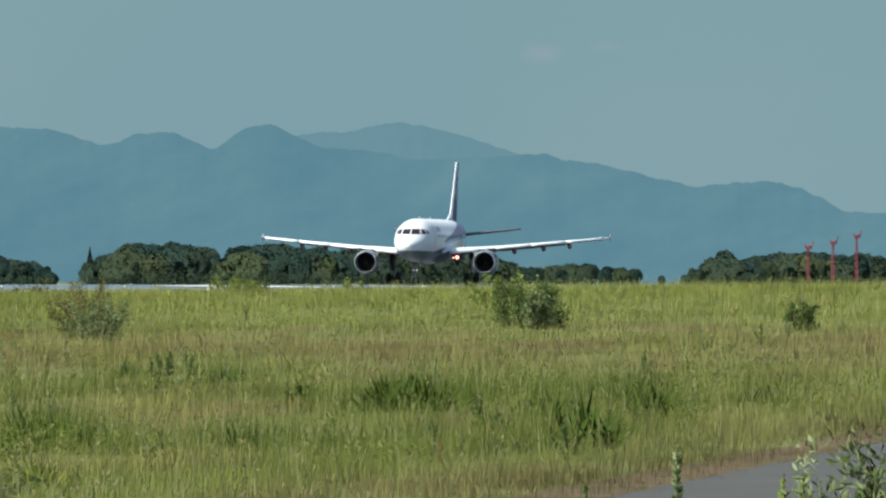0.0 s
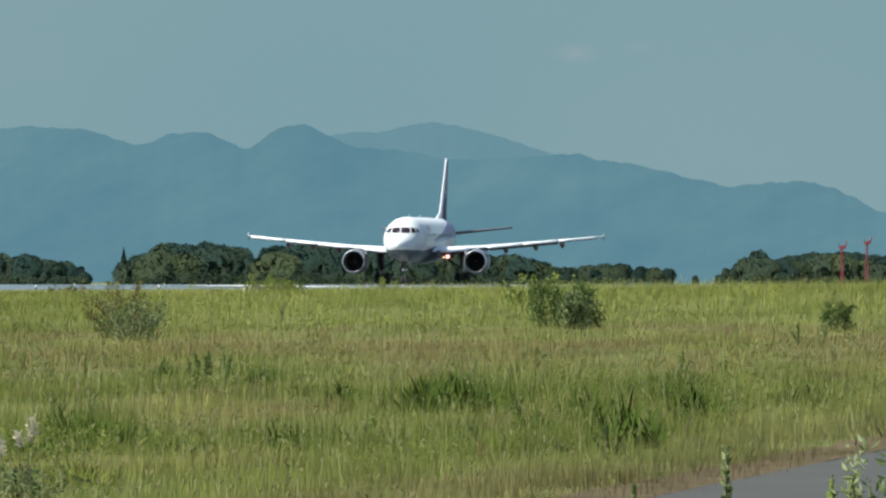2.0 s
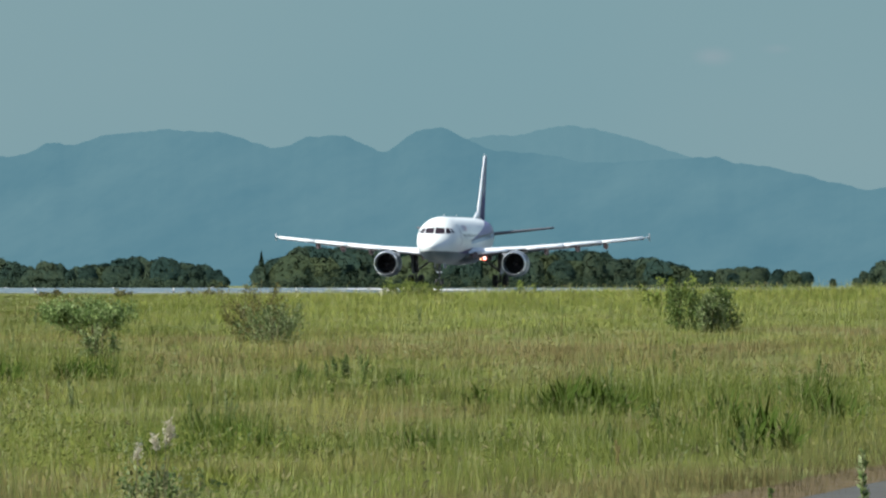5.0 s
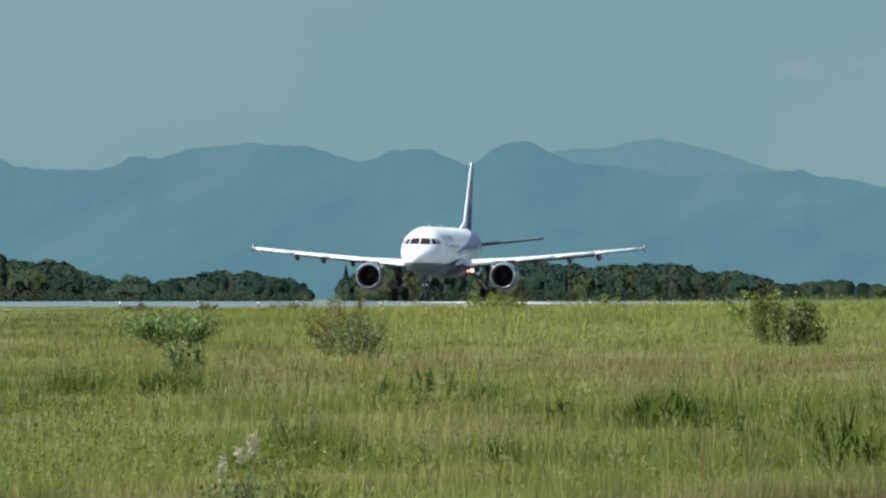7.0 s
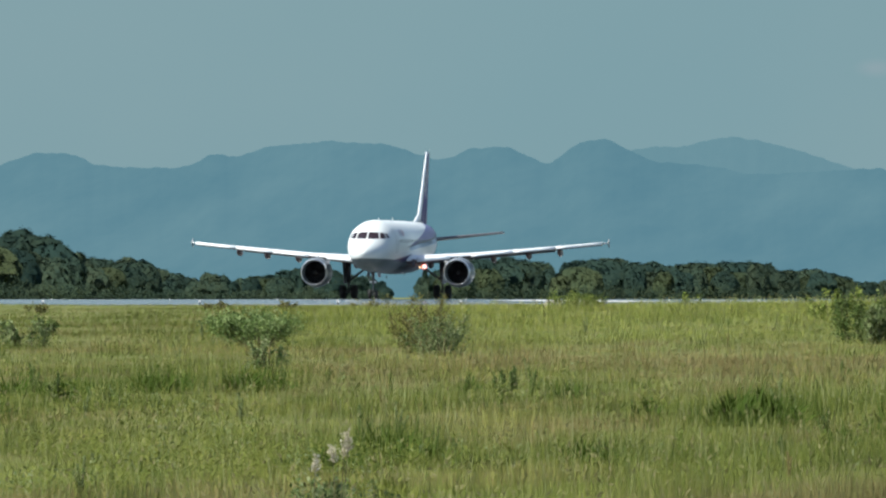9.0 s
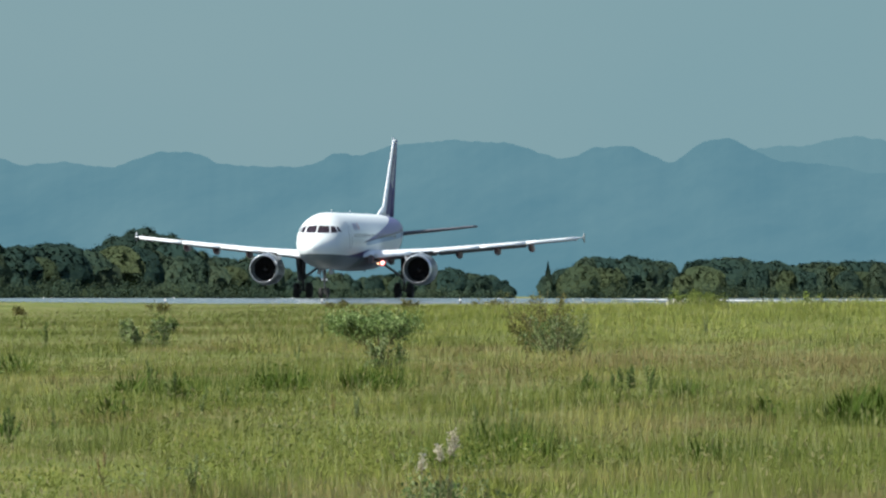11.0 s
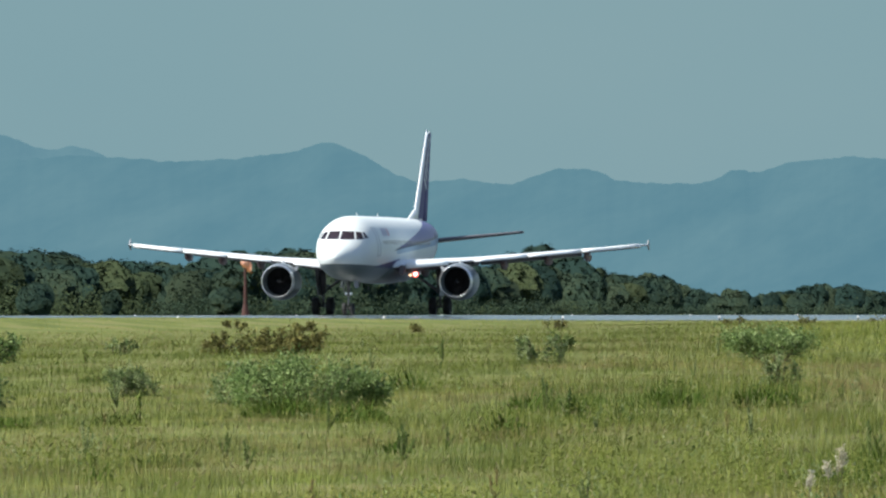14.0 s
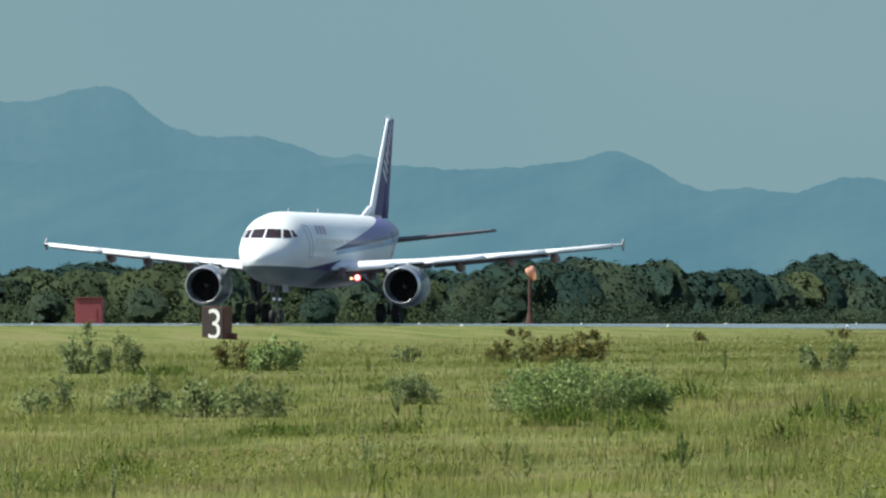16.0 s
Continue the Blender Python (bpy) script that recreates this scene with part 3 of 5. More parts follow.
def airliner():
    plane = new("airliner")
    tagged(plane, "white twin-engine jet airliner with indigo tail rolling on the runway", "airplane")
    bm = bmesh.new()
    ys = np.r_[np.linspace(0, 1, 9) ** 2 * 0.8, np.linspace(1.0, 7, 16), np.linspace(8, 24, 17), np.linspace(25, 37.5, 14)]
    seg = 40
    rings = []
    for y in ys:
        w, b, t = section(y)
        rings.append([bm.verts.new((w * math.sin(2 * math.pi * k / seg), y, (b + t) / 2 + (t - b) / 2 * math.cos(2 * math.pi * k / seg))) for k in range(seg)])
    for a, b in zip(rings, rings[1:]):
        for k in range(seg):
            bm.faces.new((a[k], a[(k + 1) % seg], b[(k + 1) % seg], b[k]))
    bm.faces.new(rings[0]), bm.faces.new(rings[-1])
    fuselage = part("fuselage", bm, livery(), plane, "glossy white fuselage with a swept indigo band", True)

    # cockpit panes, laid 12 mm proud of the skin
    def pane(corners, n=5):
        bm = bmesh.new()
        (a, b, c, d) = [Vector(q) for q in corners]  # front view (x, z), clockwise
        grid = []
        for i in range(n + 1):
            row = []
            for j in range(n + 1):
                p = (a.lerp(b, i / n)).lerp(d.lerp(c, i / n), j / n)
                row.append(bm.verts.new((p.x, skin_y(p.x, p.y) - 0.014, p.y + 0.004)))
            grid.append(row)
        for i in range(n):
            for j in range(n):
                bm.faces.new((grid[i][j], grid[i + 1][j], grid[i + 1][j + 1], grid[i][j + 1]))
        part("cockpit_window", bm, GLASS, fuselage, "dark cockpit window pane", True)
    for s in (-1, 1):
        pane([(s * 0.05, 5.31), (s * 0.78, 5.27), (s * 0.90, 4.77), (s * 0.05, 4.76)])
        pane([(s * 0.87, 5.27), (s * 1.17, 5.23), (s * 1.40, 4.80), (s * 1.0, 4.76)])
        pane([(s * 1.23, 5.23), (s * 1.34, 5.21), (s * 1.60, 4.86), (s * 1.46, 4.81)])
    # cabin windows and doors
    for s in (-1, 1):
        first = None
        for k in range(34):
            y = 6.9 + k * 0.533 + (0.0 if k < 14 else 0.3)
            z = 4.62
            bm = bmesh.new() if first is None else None
            if first is None:
                vs = []
                for q in range(8):
                    a = 2 * math.pi * q / 8 + math.pi / 8
                    vs.append(bm.verts.new((s * (skin_x(9, z + 0.17 * math.sin(a)) + 0.006), 0.115 * math.cos(a), z + 0.17 * math.sin(a))))
                bm.faces.new(vs)
                first = part("cabin_window", bm, GLASS, fuselage)
                first.matrix_basis = pose(0, y, 0)
            else:
                again("cabin_window", first, pose(0, y, 0), fuselage)
        for y, h in ((5.35, 1.85), (29.0, 1.6)):
            bm = bmesh.new()
            for dy in (-0.41, 0.41):
                vs = []
                for q in range(7):
                    z = 3.70 + h * q / 6
                    vs.append((s * (skin_x(y + dy, z) + 0.007), y + dy, z))
                for p0, p1 in zip(vs, vs[1:]):
                    tube(bm, p0, p1, 0.014, 0.014, 5)
            for z in (3.70, 3.70 + h):
                tube(bm, (s * (skin_x(y - 0.41, z) + 0.005), y - 0.41, z), (s * (skin_x(y + 0.41, z) + 0.005), y + 0.41, z), 0.014, 0.014, 5)
            part("cabin_door", bm, GREY, fuselage, "closed cabin door outline")
        # the airline's mark as plain slanted bars
        for k in range(3):
            bm = bmesh.new()
            vs = []
            for y, z in ((0, 5.02), (0.55, 5.02), (1.0, 5.52), (0.45, 5.52)):
                yy = 7.4 + k * 0.95 + y
                vs.append(bm.verts.new((s * (skin_x(yy, z) + 0.012), yy, z)))
            mid = [bm.verts.new((s * (skin_x(8, 5.27) + 0.018), 7.4 + k * 0.95 + y, 5.27)) for y in (0.77, 0.22)]
            bm.faces.new((vs[0], vs[1], mid[0], mid[1]))
            bm.faces.new((mid[1], mid[0], vs[2], vs[3]))
            part("livery_mark", bm, MARK_RED if k == 2 else MARK, fuselage, "slanted faded red paint bar" if k == 2 else "slanted faded violet paint bar")
    # belly fairing
    bm = bmesh.new()
    rings = []
    for y, w, b in ((10.3, 0.6, 2.35), (11.2, 1.5, 2.16), (12.5, 2.02, 2.04), (15, 2.15, 1.98), (18.5, 2.1, 1.99), (20, 1.7, 2.06), (21.6, 0.7, 2.25)):
        rings.append([bm.verts.new((w * math.sin(a), y, 3.0 + (3.0 - b) * math.cos(a) if math.cos(a) < 0 else 3.0 + 0.5 * math.cos(a))) for a in np.linspace(0, 2 * math.pi, 25)[:-1]])
    for a, b in zip(rings, rings[1:]):
        for k in range(24):
            bm.faces.new((a[k], a[(k + 1) % 24], b[(k + 1) % 24], b[k]))
    bm.faces.new(rings[0]), bm.faces.new(rings[-1])
    part("belly_fairing", bm, BELLY, plane, "grey belly fairing", True)
    for y, z, h in ((9.2, 2.12, 0.28), (12.6, 1.84, 0.26), (22.5, 2.12, 0.22)):
        bm = bmesh.new()
        box(bm, 0.03, 0.3, h, pose(0, y, z - h / 2 + 0.03), 0.008)
        part("belly_antenna", bm, DARK, fuselage)
    for y in (8.2, 16.0):
        bm = bmesh.new()
        box(bm, 0.03, 0.32, 0.3, pose(0, y, 6.36), 0.008)
        part("roof_antenna", bm, WHITE, fuselage)

    for s in (-1, 1):
        bm = bmesh.new()
        lofted(bm, [(s * q, *(float(v) for v in wing_line(q))) for q in (1.2, 1.8, 4, 6.3, 9, 12, 14.5, 16.3, 16.85)])
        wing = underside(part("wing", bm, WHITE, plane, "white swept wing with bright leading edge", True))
        # leading-edge slats, drooped ahead of the wing
        for q0, q1 in ((2.5, 5.0), (6.6, 9.7), (9.8, 12.9), (13.0, 16.5)):
            bm = bmesh.new()
            st = []
            for q in np.linspace(q0, q1, 5):
                le, ch, th, h = (float(v) for v in wing_line(q))
                st.append((s * q, le - 0.17, 0.16 * ch + 0.12, max(th * 0.62, 0.33), h - 0.05))
            lofted(bm, st)
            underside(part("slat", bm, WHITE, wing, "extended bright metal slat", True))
        # dark block added where only a shaded gap lies inboard of the slats
        bm = bmesh.new()
        box(bm, 0.34, 0.5, 0.62, pose(s * 2.28, 12.0, 2.86, 0, s * 5, 0), 0.06)
        part("slat_root_fairing", bm, WING_SHADE, wing, "dark block standing in for the shaded gap at the slat root")
        # flaps behind
        for q0, q1 in ((2.1, 6.2), (6.4, 12.6)):
            bm = bmesh.new()
            st = []
            for q in np.linspace(q0, q1, 4):
                le, ch, th, h = (float(v) for v in wing_line(q))
                st.append((s * q, le + ch - 0.25, 0.95, 0.26, h - 0.19))
            lofted(bm, st)
            part("flap", bm, GREY, wing, "extended grey flap", True)
        for q, ln in ((3.0, 2.4), (7.9, 2.6), (10.6, 2.3), (13.0, 1.8)):
            le, ch, th, h = (float(v) for v in wing_line(q))
            bm = bmesh.new()
            prof = [(0.0, 0.0), (0.12, 0.12), (0.2, 0.45), (0.23, 1.1), (0.16, 1.9), (0.0, ln)]
            lathe(bm, prof, pose(s * q, le + ch * 0.55, h - 0.28, -4, 0, 0) @ Matrix.Diagonal((0.9, 1, 1.5, 1)), 14)
            part("flap_track_fairing", bm, FAIRING, wing, "", True)
        # wingtip fence: an upright arrow-shaped plate
        le, ch, th, h = (float(v) for v in wing_line(16.85))
        bm = bmesh.new()
        tip = [(0.1, 0.0), (0.66, 0.34), (0.86, 0.34), (0.92, 0.0), (0.94, -0.36), (0.76, -0.36)]
        fa = [bm.verts.new((s * 16.86, le + a, h + u)) for a, u in tip]
        fb = [bm.verts.new((s * 16.92, le + a, h + u)) for a, u in tip]
        bm.faces.new(fa), bm.faces.new(list(reversed(fb)))
        for k in range(6):
            bm.faces.new((fa[k], fa[(k + 1) % 6], fb[(k + 1) % 6], fb[k]))
        part("wingtip_fence", bm, GREY, wing, "grey wingtip fence")

        # engine
        bm = bmesh.new()
        lathe(bm, [(1.0, 0.14), (1.09, 0.3), (1.16, 0.8), (1.2, 1.5), (1.17, 2.4), (1.05, 3.2), (0.9, 3.75), (0.86, 3.72), (0.84, 3.0), (0.88, 1.2), (0.93, 0.5), (0.965, 0.16)], Matrix.Identity(4), 48)
        eng = part("engine", bm, NACELLE, plane, "grey engine nacelle with a dark inlet", True)
        eng.matrix_basis = pose(s * 5.75, 11.75, 2.13)
        bm = bmesh.new()
        lathe(bm, [(0.965, 0.16), (0.96, 0.08), (0.97, 0.02), (0.99, 0.0), (1.01, 0.04), (1.03, 0.14), (1.06, 0.22), (1.09, 0.3)], Matrix.Identity(4), 48)
        part("inlet_lip", bm, LIP, eng, "dull metal inlet lip", True)
        bm = bmesh.new()
        lathe(bm, [(0.0, 0.62), (0.1, 0.7), (0.2, 0.86), (0.27, 1.1), (0.3, 1.15)], Matrix.Identity(4), 20)
        part("spinner", bm, DARK, eng, "", True)
        bm = bmesh.new()
        lathe(bm, [(0.0, 1.3), (0.88, 1.3)], Matrix.Identity(4), 30)
        part("fan_disc", bm, DARK, eng, "dark fan behind the blades")
        bm = bmesh.new()
        bm.faces.new([bm.verts.new(v) for v in ((-0.03, 1.02, 0.24), (0.03, 1.18, 0.24), (0.11, 1.2, 0.865), (-0.08, 0.98, 0.865))])
        blade = part("fan_blade", bm, DARK, eng)
        for k in range(1, 24):
            again("fan_blade", blade, pose(0, 0, 0, 0, 15 * k, 0), eng)
        bm = bmesh.new()
        lathe(bm, [(0.62, 3.2), (0.55, 4.0), (0.42, 4.7), (0.38, 4.68), (0.3, 4.6), (0.12, 5.2), (0.0, 5.4)], Matrix.Identity(4), 28)
        part("exhaust", bm, DARK, eng, "", True)
        bm = bmesh.new()
        st = [(0.85, 1.15, 4.6, 0.42, 0), (1.15, 1.5, 4.9, 0.40, 0), (1.5, 2.6, 3.6, 0.34, 0)]
        lofted(bm, st, True)
        part("pylon", bm, GREY, eng, "grey pylon over the nacelle", True)
        bm = bmesh.new()
        bmesh.ops.create_cone(bm, cap_ends=True, segments=3, radius1=0.28, radius2=0.05, depth=0.5, matrix=pose(-s * 0.95, 1.3, 0.8, 0, -s * 50, 0))
        part("strake", bm, GREY, eng)

        # main gear
        bm = bmesh.new()
        tube(bm, (0, 0, 0.55), (0, 0, 1.5), 0.1, 0.1, 14)
        tube(bm, (0, 0, 1.4), (0, -0.25, 2.95), 0.2, 0.23, 14)
        tube(bm, (-0.6, 0, 0.57), (0.6, 0, 0.57), 0.09, 0.09, 12)
        gear = part("main_gear", bm, STRUT, plane, "dark main landing gear leg", True)
        gear.matrix_basis = pose(s * 3.8, 17.7, 0)
        bm = bmesh.new()
        tube(bm, (0, 0, 1.45), (-s * 1.75, -0.2, 2.7), 0.09, 0.09, 10)
        tube(bm, (0, 0.1, 0.75), (0, 0.42, 1.15), 0.05, 0.05, 8)
        tube(bm, (0, 0.42, 1.15), (0, 0.1, 1.6), 0.05, 0.05, 8)
        part("side_brace", bm, STRUT, gear)
        bm = bmesh.new()
        box(bm, 0.05, 1.0, 1.75, pose(s * 0.24, -0.2, 2.1, 0, s * 6, -12), 0.015)
        part("gear_door", bm, GREY, gear, "grey gear door hanging beside the strut")
        for q in (-0.46, 0.46):
            bm = bmesh.new()
            lathe(bm, [(0.3, -0.16), (0.44, -0.23), (0.52, -0.22), (0.565, -0.15), (0.57, 0.0), (0.565, 0.15), (0.52, 0.22), (0.44, 0.23), (0.3, 0.16)], Matrix.Identity(4), 28)
            lathe(bm, [(0.0, -0.1), (0.26, -0.12), (0.3, -0.15)], Matrix.Identity(4), 20)
            lathe(bm, [(0.0, 0.1), (0.26, 0.12), (0.3, 0.15)], Matrix.Identity(4), 20)
            w = part("wheel", bm, RUBBER, gear, "", True)
            w.matrix_basis = pose(q, 0, 0.57, 0, 0, 90)

        # tailplane
        bm = bmesh.new()
        lofted(bm, [(s * q, 32.3 + (q - 0.6) * 0.56, 3.55 - (q - 0.6) * 0.37, 0.40 - q * 0.03, 4.78 + (q - 0.6) * 0.11) for q in (0.3, 0.9, 3, 5.9, 6.22)])
        part("tailplane", bm, TAIL_GREY, plane, "slim dark grey tailplane", True)

    # nose gear
    bm = bmesh.new()
    tube(bm, (0, 0, 0.38), (0, 0.12, 1.3), 0.06, 0.06, 12)
    tube(bm, (0, 0.1, 1.2), (0, 0.3, 2.5), 0.1, 0.1, 12)
    tube(bm, (-0.33, 0, 0.38), (0.33, 0, 0.38), 0.05, 0.05, 10)
    gear = part("nose_gear", bm, STRUT, plane, "slim grey nose gear leg", True)
    gear.matrix_basis = pose(0, 5.07, 0)
    bm = bmesh.new()
    tube(bm, (-0.3, 0.05, 1.45), (-0.3, 0.12, 2.2), 0.04, 0.04, 8)
    tube(bm, (0, 0.15, 1.3), (0, -1.1, 2.35), 0.05, 0.05, 8)
    part("drag_strut", bm, STRUT, gear)
    for s in (-1, 1):
        bm = bmesh.new()
        box(bm, 0.04, 1.5, 0.5, pose(s * 0.42, 0.4, 1.98, 0, -s * 10, 0), 0.012)
        part("gear_door", bm, GREY, gear, "grey nose gear door")
        bm = bmesh.new()
        lathe(bm, [(0.0, -0.07), (0.2, -0.09), (0.3, -0.11), (0.36, -0.09), (0.38, 0.0), (0.36, 0.09), (0.3, 0.11), (0.2, 0.09), (0.0, 0.07)], Matrix.Identity(4), 24)
        w = part("wheel", bm, RUBBER, gear, "", True)
        w.matrix_basis = pose(s * 0.25, 0, 0.38, 0, 0, 90)
        bm = bmesh.new()
        lathe(bm, [(0.0, -0.05), (0.09, -0.03), (0.1, 0.02), (0.0, 0.06)], Matrix.Identity(4), 14)
        part("taxi_light", bm, METAL, gear, "unlit chrome lamp").matrix_basis = pose(s * 0.16, 0.05, 1.35)

    # fin with rudder
    def fin_at(z):
        u = (z - 5.9) / (11.95 - 5.9)
        return 29.7 + 5.4 * u, 5.7 - 3.75 * u, 0.38 - 0.18 * u
    bm = bmesh.new()
    lofted(bm, [(z, fin_at(z)[0], fin_at(z)[1] * 0.7, fin_at(z)[2], 0) for z in np.linspace(5.7, 11.95, 8)], True)
    fin = part("fin", bm, WHITE, plane, "indigo tail fin with a white leading edge", True)
    bm = bmesh.new()
    lofted(bm, [(z, fin_at(z)[0] + fin_at(z)[1] * 0.66, fin_at(z)[1] * 0.34, fin_at(z)[2] * 0.5, 0) for z in np.linspace(6.1, 11.9, 6)], True)
    part("rudder", bm, INDIGO, fin, "indigo rudder", True)
    bm = bmesh.new()
    lofted(bm, [(6.1, 27.6, 4.4, 0.3, 0), (6.45, 28.8, 2.6, 0.34, 0), (6.8, 30.0, 1.4, 0.2, 0)], True)
    part("dorsal_fillet", bm, WHITE, fin, "", True)
    for s in (-1, 1):
        bm = bmesh.new()
        rows_ = []
        for z in np.linspace(6.25, 11.8, 12):
            le, ch, th = fin_at(z)
            f = foil(ch * 0.7, th)
            row = []
            for u in np.linspace(0.20, 0.98, 9):
                pts = sorted(f[:10])
                t = float(np.interp(u * ch * 0.7, [p[0] for p in pts], [abs(p[1]) for p in pts]))
                row.append(bm.verts.new((s * (t + 0.012), le + u * ch * 0.7, z)))
            rows_.append(row)
        for a, b in zip(rows_, rows_[1:]):
            for k in range(8):
                bm.faces.new((a[k], a[k + 1], b[k + 1], b[k]))
        part("fin_paint", bm, INDIGO, fin, "indigo paint field", True)
        for k in range(7):
            z0 = 8.1 + k * 0.52
            bm = bmesh.new()
            vs = []
            for dz, u in ((0.72, 0.30), (1.0, 0.30), (0.28, 0.86), (0.02, 0.86)):
                le, ch, th = fin_at(z0 + dz)
                vs.append(bm.verts.new((s * (th * (0.46 if u < 0.6 else 0.2) + 0.03), le + u * ch * 0.78, z0 + dz)))
            bm.faces.new(vs)
            part("fin_stripe", bm, LAVENDER, fin, "slanted pale lavender paint bar")
    # lamps at the wing root
    for x, z, r, m, lab in ((3.05, 2.58, 0.19, glow("red_lamp", (1.0, 0.08, 0.05), 1.3), "glowing red lamp"), (2.72, 2.54, 0.075, glow("amber_lamp", (1.0, 0.55, 0.25), 1.5), "small amber lamp"),
                            (3.07, 2.60, 0.11, glow("white_lamp", (1.0, 0.72, 0.62), 3), "white-hot landing lamp")):
        bm = bmesh.new()
        lathe(bm, [(0.0, -0.06), (r * 0.7, -0.04), (r, 0.03), (r * 0.8, 0.25), (0.0, 0.3)], Matrix.Identity(4), 18)
        o = part("landing_light", bm, m, plane, lab, True)
        o.matrix_basis = pose(x, 12.55 if r > 0.15 else 12.42, z)
    return plane


PLANE = airliner()


# ---- runway furniture ----
def distance_sign():
    x, y, z = place(205.72, 632)
    s = new("distance_sign")
    s.matrix_basis = pose(x, y, z - 0.17, 0, 0, -14)
    tagged(s, "dark boxy runway distance sign with a white number three", "sign")
    bm = bmesh.new()
    box(bm, 1.0, 0.86, 1.42, pose(0, 0, 0.78), 0.03)
    part("cabinet", bm, SIGN_SIDE, s, "rusty red-brown sign cabinet")
    bm = bmesh.new()
    box(bm, 0.94, 0.02, 1.36, pose(0, -0.436, 0.78), 0.006)
    part("face", bm, SIGN_BLACK, s, "matt black sign face")
    cu = bpy.data.curves.new("digit", "FONT")
    cu.body, cu.size, cu.extrude, cu.offset = "3", 1.82, 0.006, -0.008
    cu.align_x = "CENTER"
    tmp = new("digit", cu)
    me = bpy.data.meshes.new_from_object(tmp.evaluated_get(bpy.context.evaluated_depsgraph_get()))
    bpy.data.objects.remove(tmp)
    me.materials.append(SIGN_WHITE)
    d = new("digit", me)
    d.parent = s
    d.matrix_basis = pose(0.10, -0.455, 0.15, 90, 0, 0) @ Matrix.Diagonal((0.84, 1, 1, 1))
    tagged(d, "white painted numeral three")
    bm = bmesh.new()
    box(bm, 0.3, 0.3, 0.34, pose(0.62, 0.22, 0.22), 0.02)
    part("junction_box", bm, SIGN_SIDE, s, "small rusty junction box")
    for q in (-0.36, 0.36):
        bm = bmesh.new()
        tube(bm, (q, 0, 0), (q, 0, 0.1), 0.06, 0.06)
        part("foot", bm, STRUT, s)


def windsock():
    x, y, z = place(185.2, 1300)
    s = new("windsock")
    s.matrix_basis = pose(x, y, z)
    tagged(s, "orange windsock hanging from a red pole", "windsock")
    bm = bmesh.new()
    tube(bm, (0, 0, -0.1), (0, 0, 1.2), 0.42, 0.2, 10)
    tube(bm, (0, 0, 1.2), (0, 0, 5.0), 0.17, 0.10, 10)
    part("pole", bm, POLE_RED, s, "dull red painted pole")
    bm = bmesh.new()
    box(bm, 1.1, 1.1, 0.25, pose(0, 0, 0.1), 0.03)
    part("footing", bm, LINE, s)
    bm = bmesh.new()
    lathe(bm, [(0.34, 0.0), (0.5, 0.15), (0.52, 0.5), (0.42, 0.9), (0.26, 1.3), (0.1, 1.45), (0.0, 1.46)], pose(-0.1, 0, 5.1, 0, 0, 0) @ pose(0, 0, 0, -62, 0, -58) @ Matrix.Diagonal((0.85, 0.85, 0.85, 1)), 14)
    part("sock", bm, ORANGE, s, "limp orange and white cloth sock", True)


def masts():
    for b, d, h in ((91.75, 2150, 5.6), (90.1, 2200, 6.4), (88.55, 2250, 7.5)):
        x, y, z = place(b, d)
        s = new("red_mast")
        s.matrix_basis = pose(x, y, z)
        tagged(s, "slim red lattice mast with a forked top", "mast", "red masts beyond the meadow")
        bm = bmesh.new()
        for px, py in ((-0.22, -0.22), (0.22, -0.22), (0, 0.25)):
            tube(bm, (px, py, -0.2), (px * 0.6, py * 0.6, h), 0.06, 0.05, 6)
        part("legs", bm, RED_PAINT, s)
        bm = bmesh.new()
        k = 0.0
        while k < h - 0.7:
            tube(bm, (-0.2, -0.2, k), (0.2, -0.2, k + 0.6), 0.04, 0.04, 5)
            tube(bm, (0.2, -0.2, k), (0, 0.23, k + 0.6), 0.04, 0.04, 5)
            k += 0.6
        part("bracing", bm, RED_PAINT, s)
        bm = bmesh.new()
        box(bm, 0.9, 0.5, 0.5, pose(0.1, 0, h + 0.1, 0, -15, 0), 0.05)
        tube(bm, (0.4, 0, h), (0.7, 0, h + 1.0), 0.1, 0.08, 8)
        tube(bm, (-0.3, 0, h), (-0.45, 0, h + 0.6), 0.08, 0.07, 8)
        part("lamp_head", bm, RED_PAINT, s, "red forked lamp head")


def shed():
    x, y, z = place(214.2, 1180)
    s = new("red_shed")
    s.matrix_basis = pose(x, y, z - 0.1, 0, 0, 8)
    tagged(s, "small red-brown equipment shed before the trees", "shed")
    bm = bmesh.new()
    box(bm, 2.1, 2.2, 2.3, pose(0, 0, 1.15), 0.03)
    part("wall", bm, RED_PAINT, s, "red-brown painted wall")
    bm = bmesh.new()
    box(bm, 2.2, 2.4, 0.12, pose(0, 0, 2.36), 0.03)
    part("roof", bm, SIGN_SIDE, s, "flat dark red roof")
    bm = bmesh.new()
    box(bm, 0.7, 0.05, 1.5, pose(0.3, -1.12, 0.8), 0.01)
    part("door", bm, RED_PAINT, s)


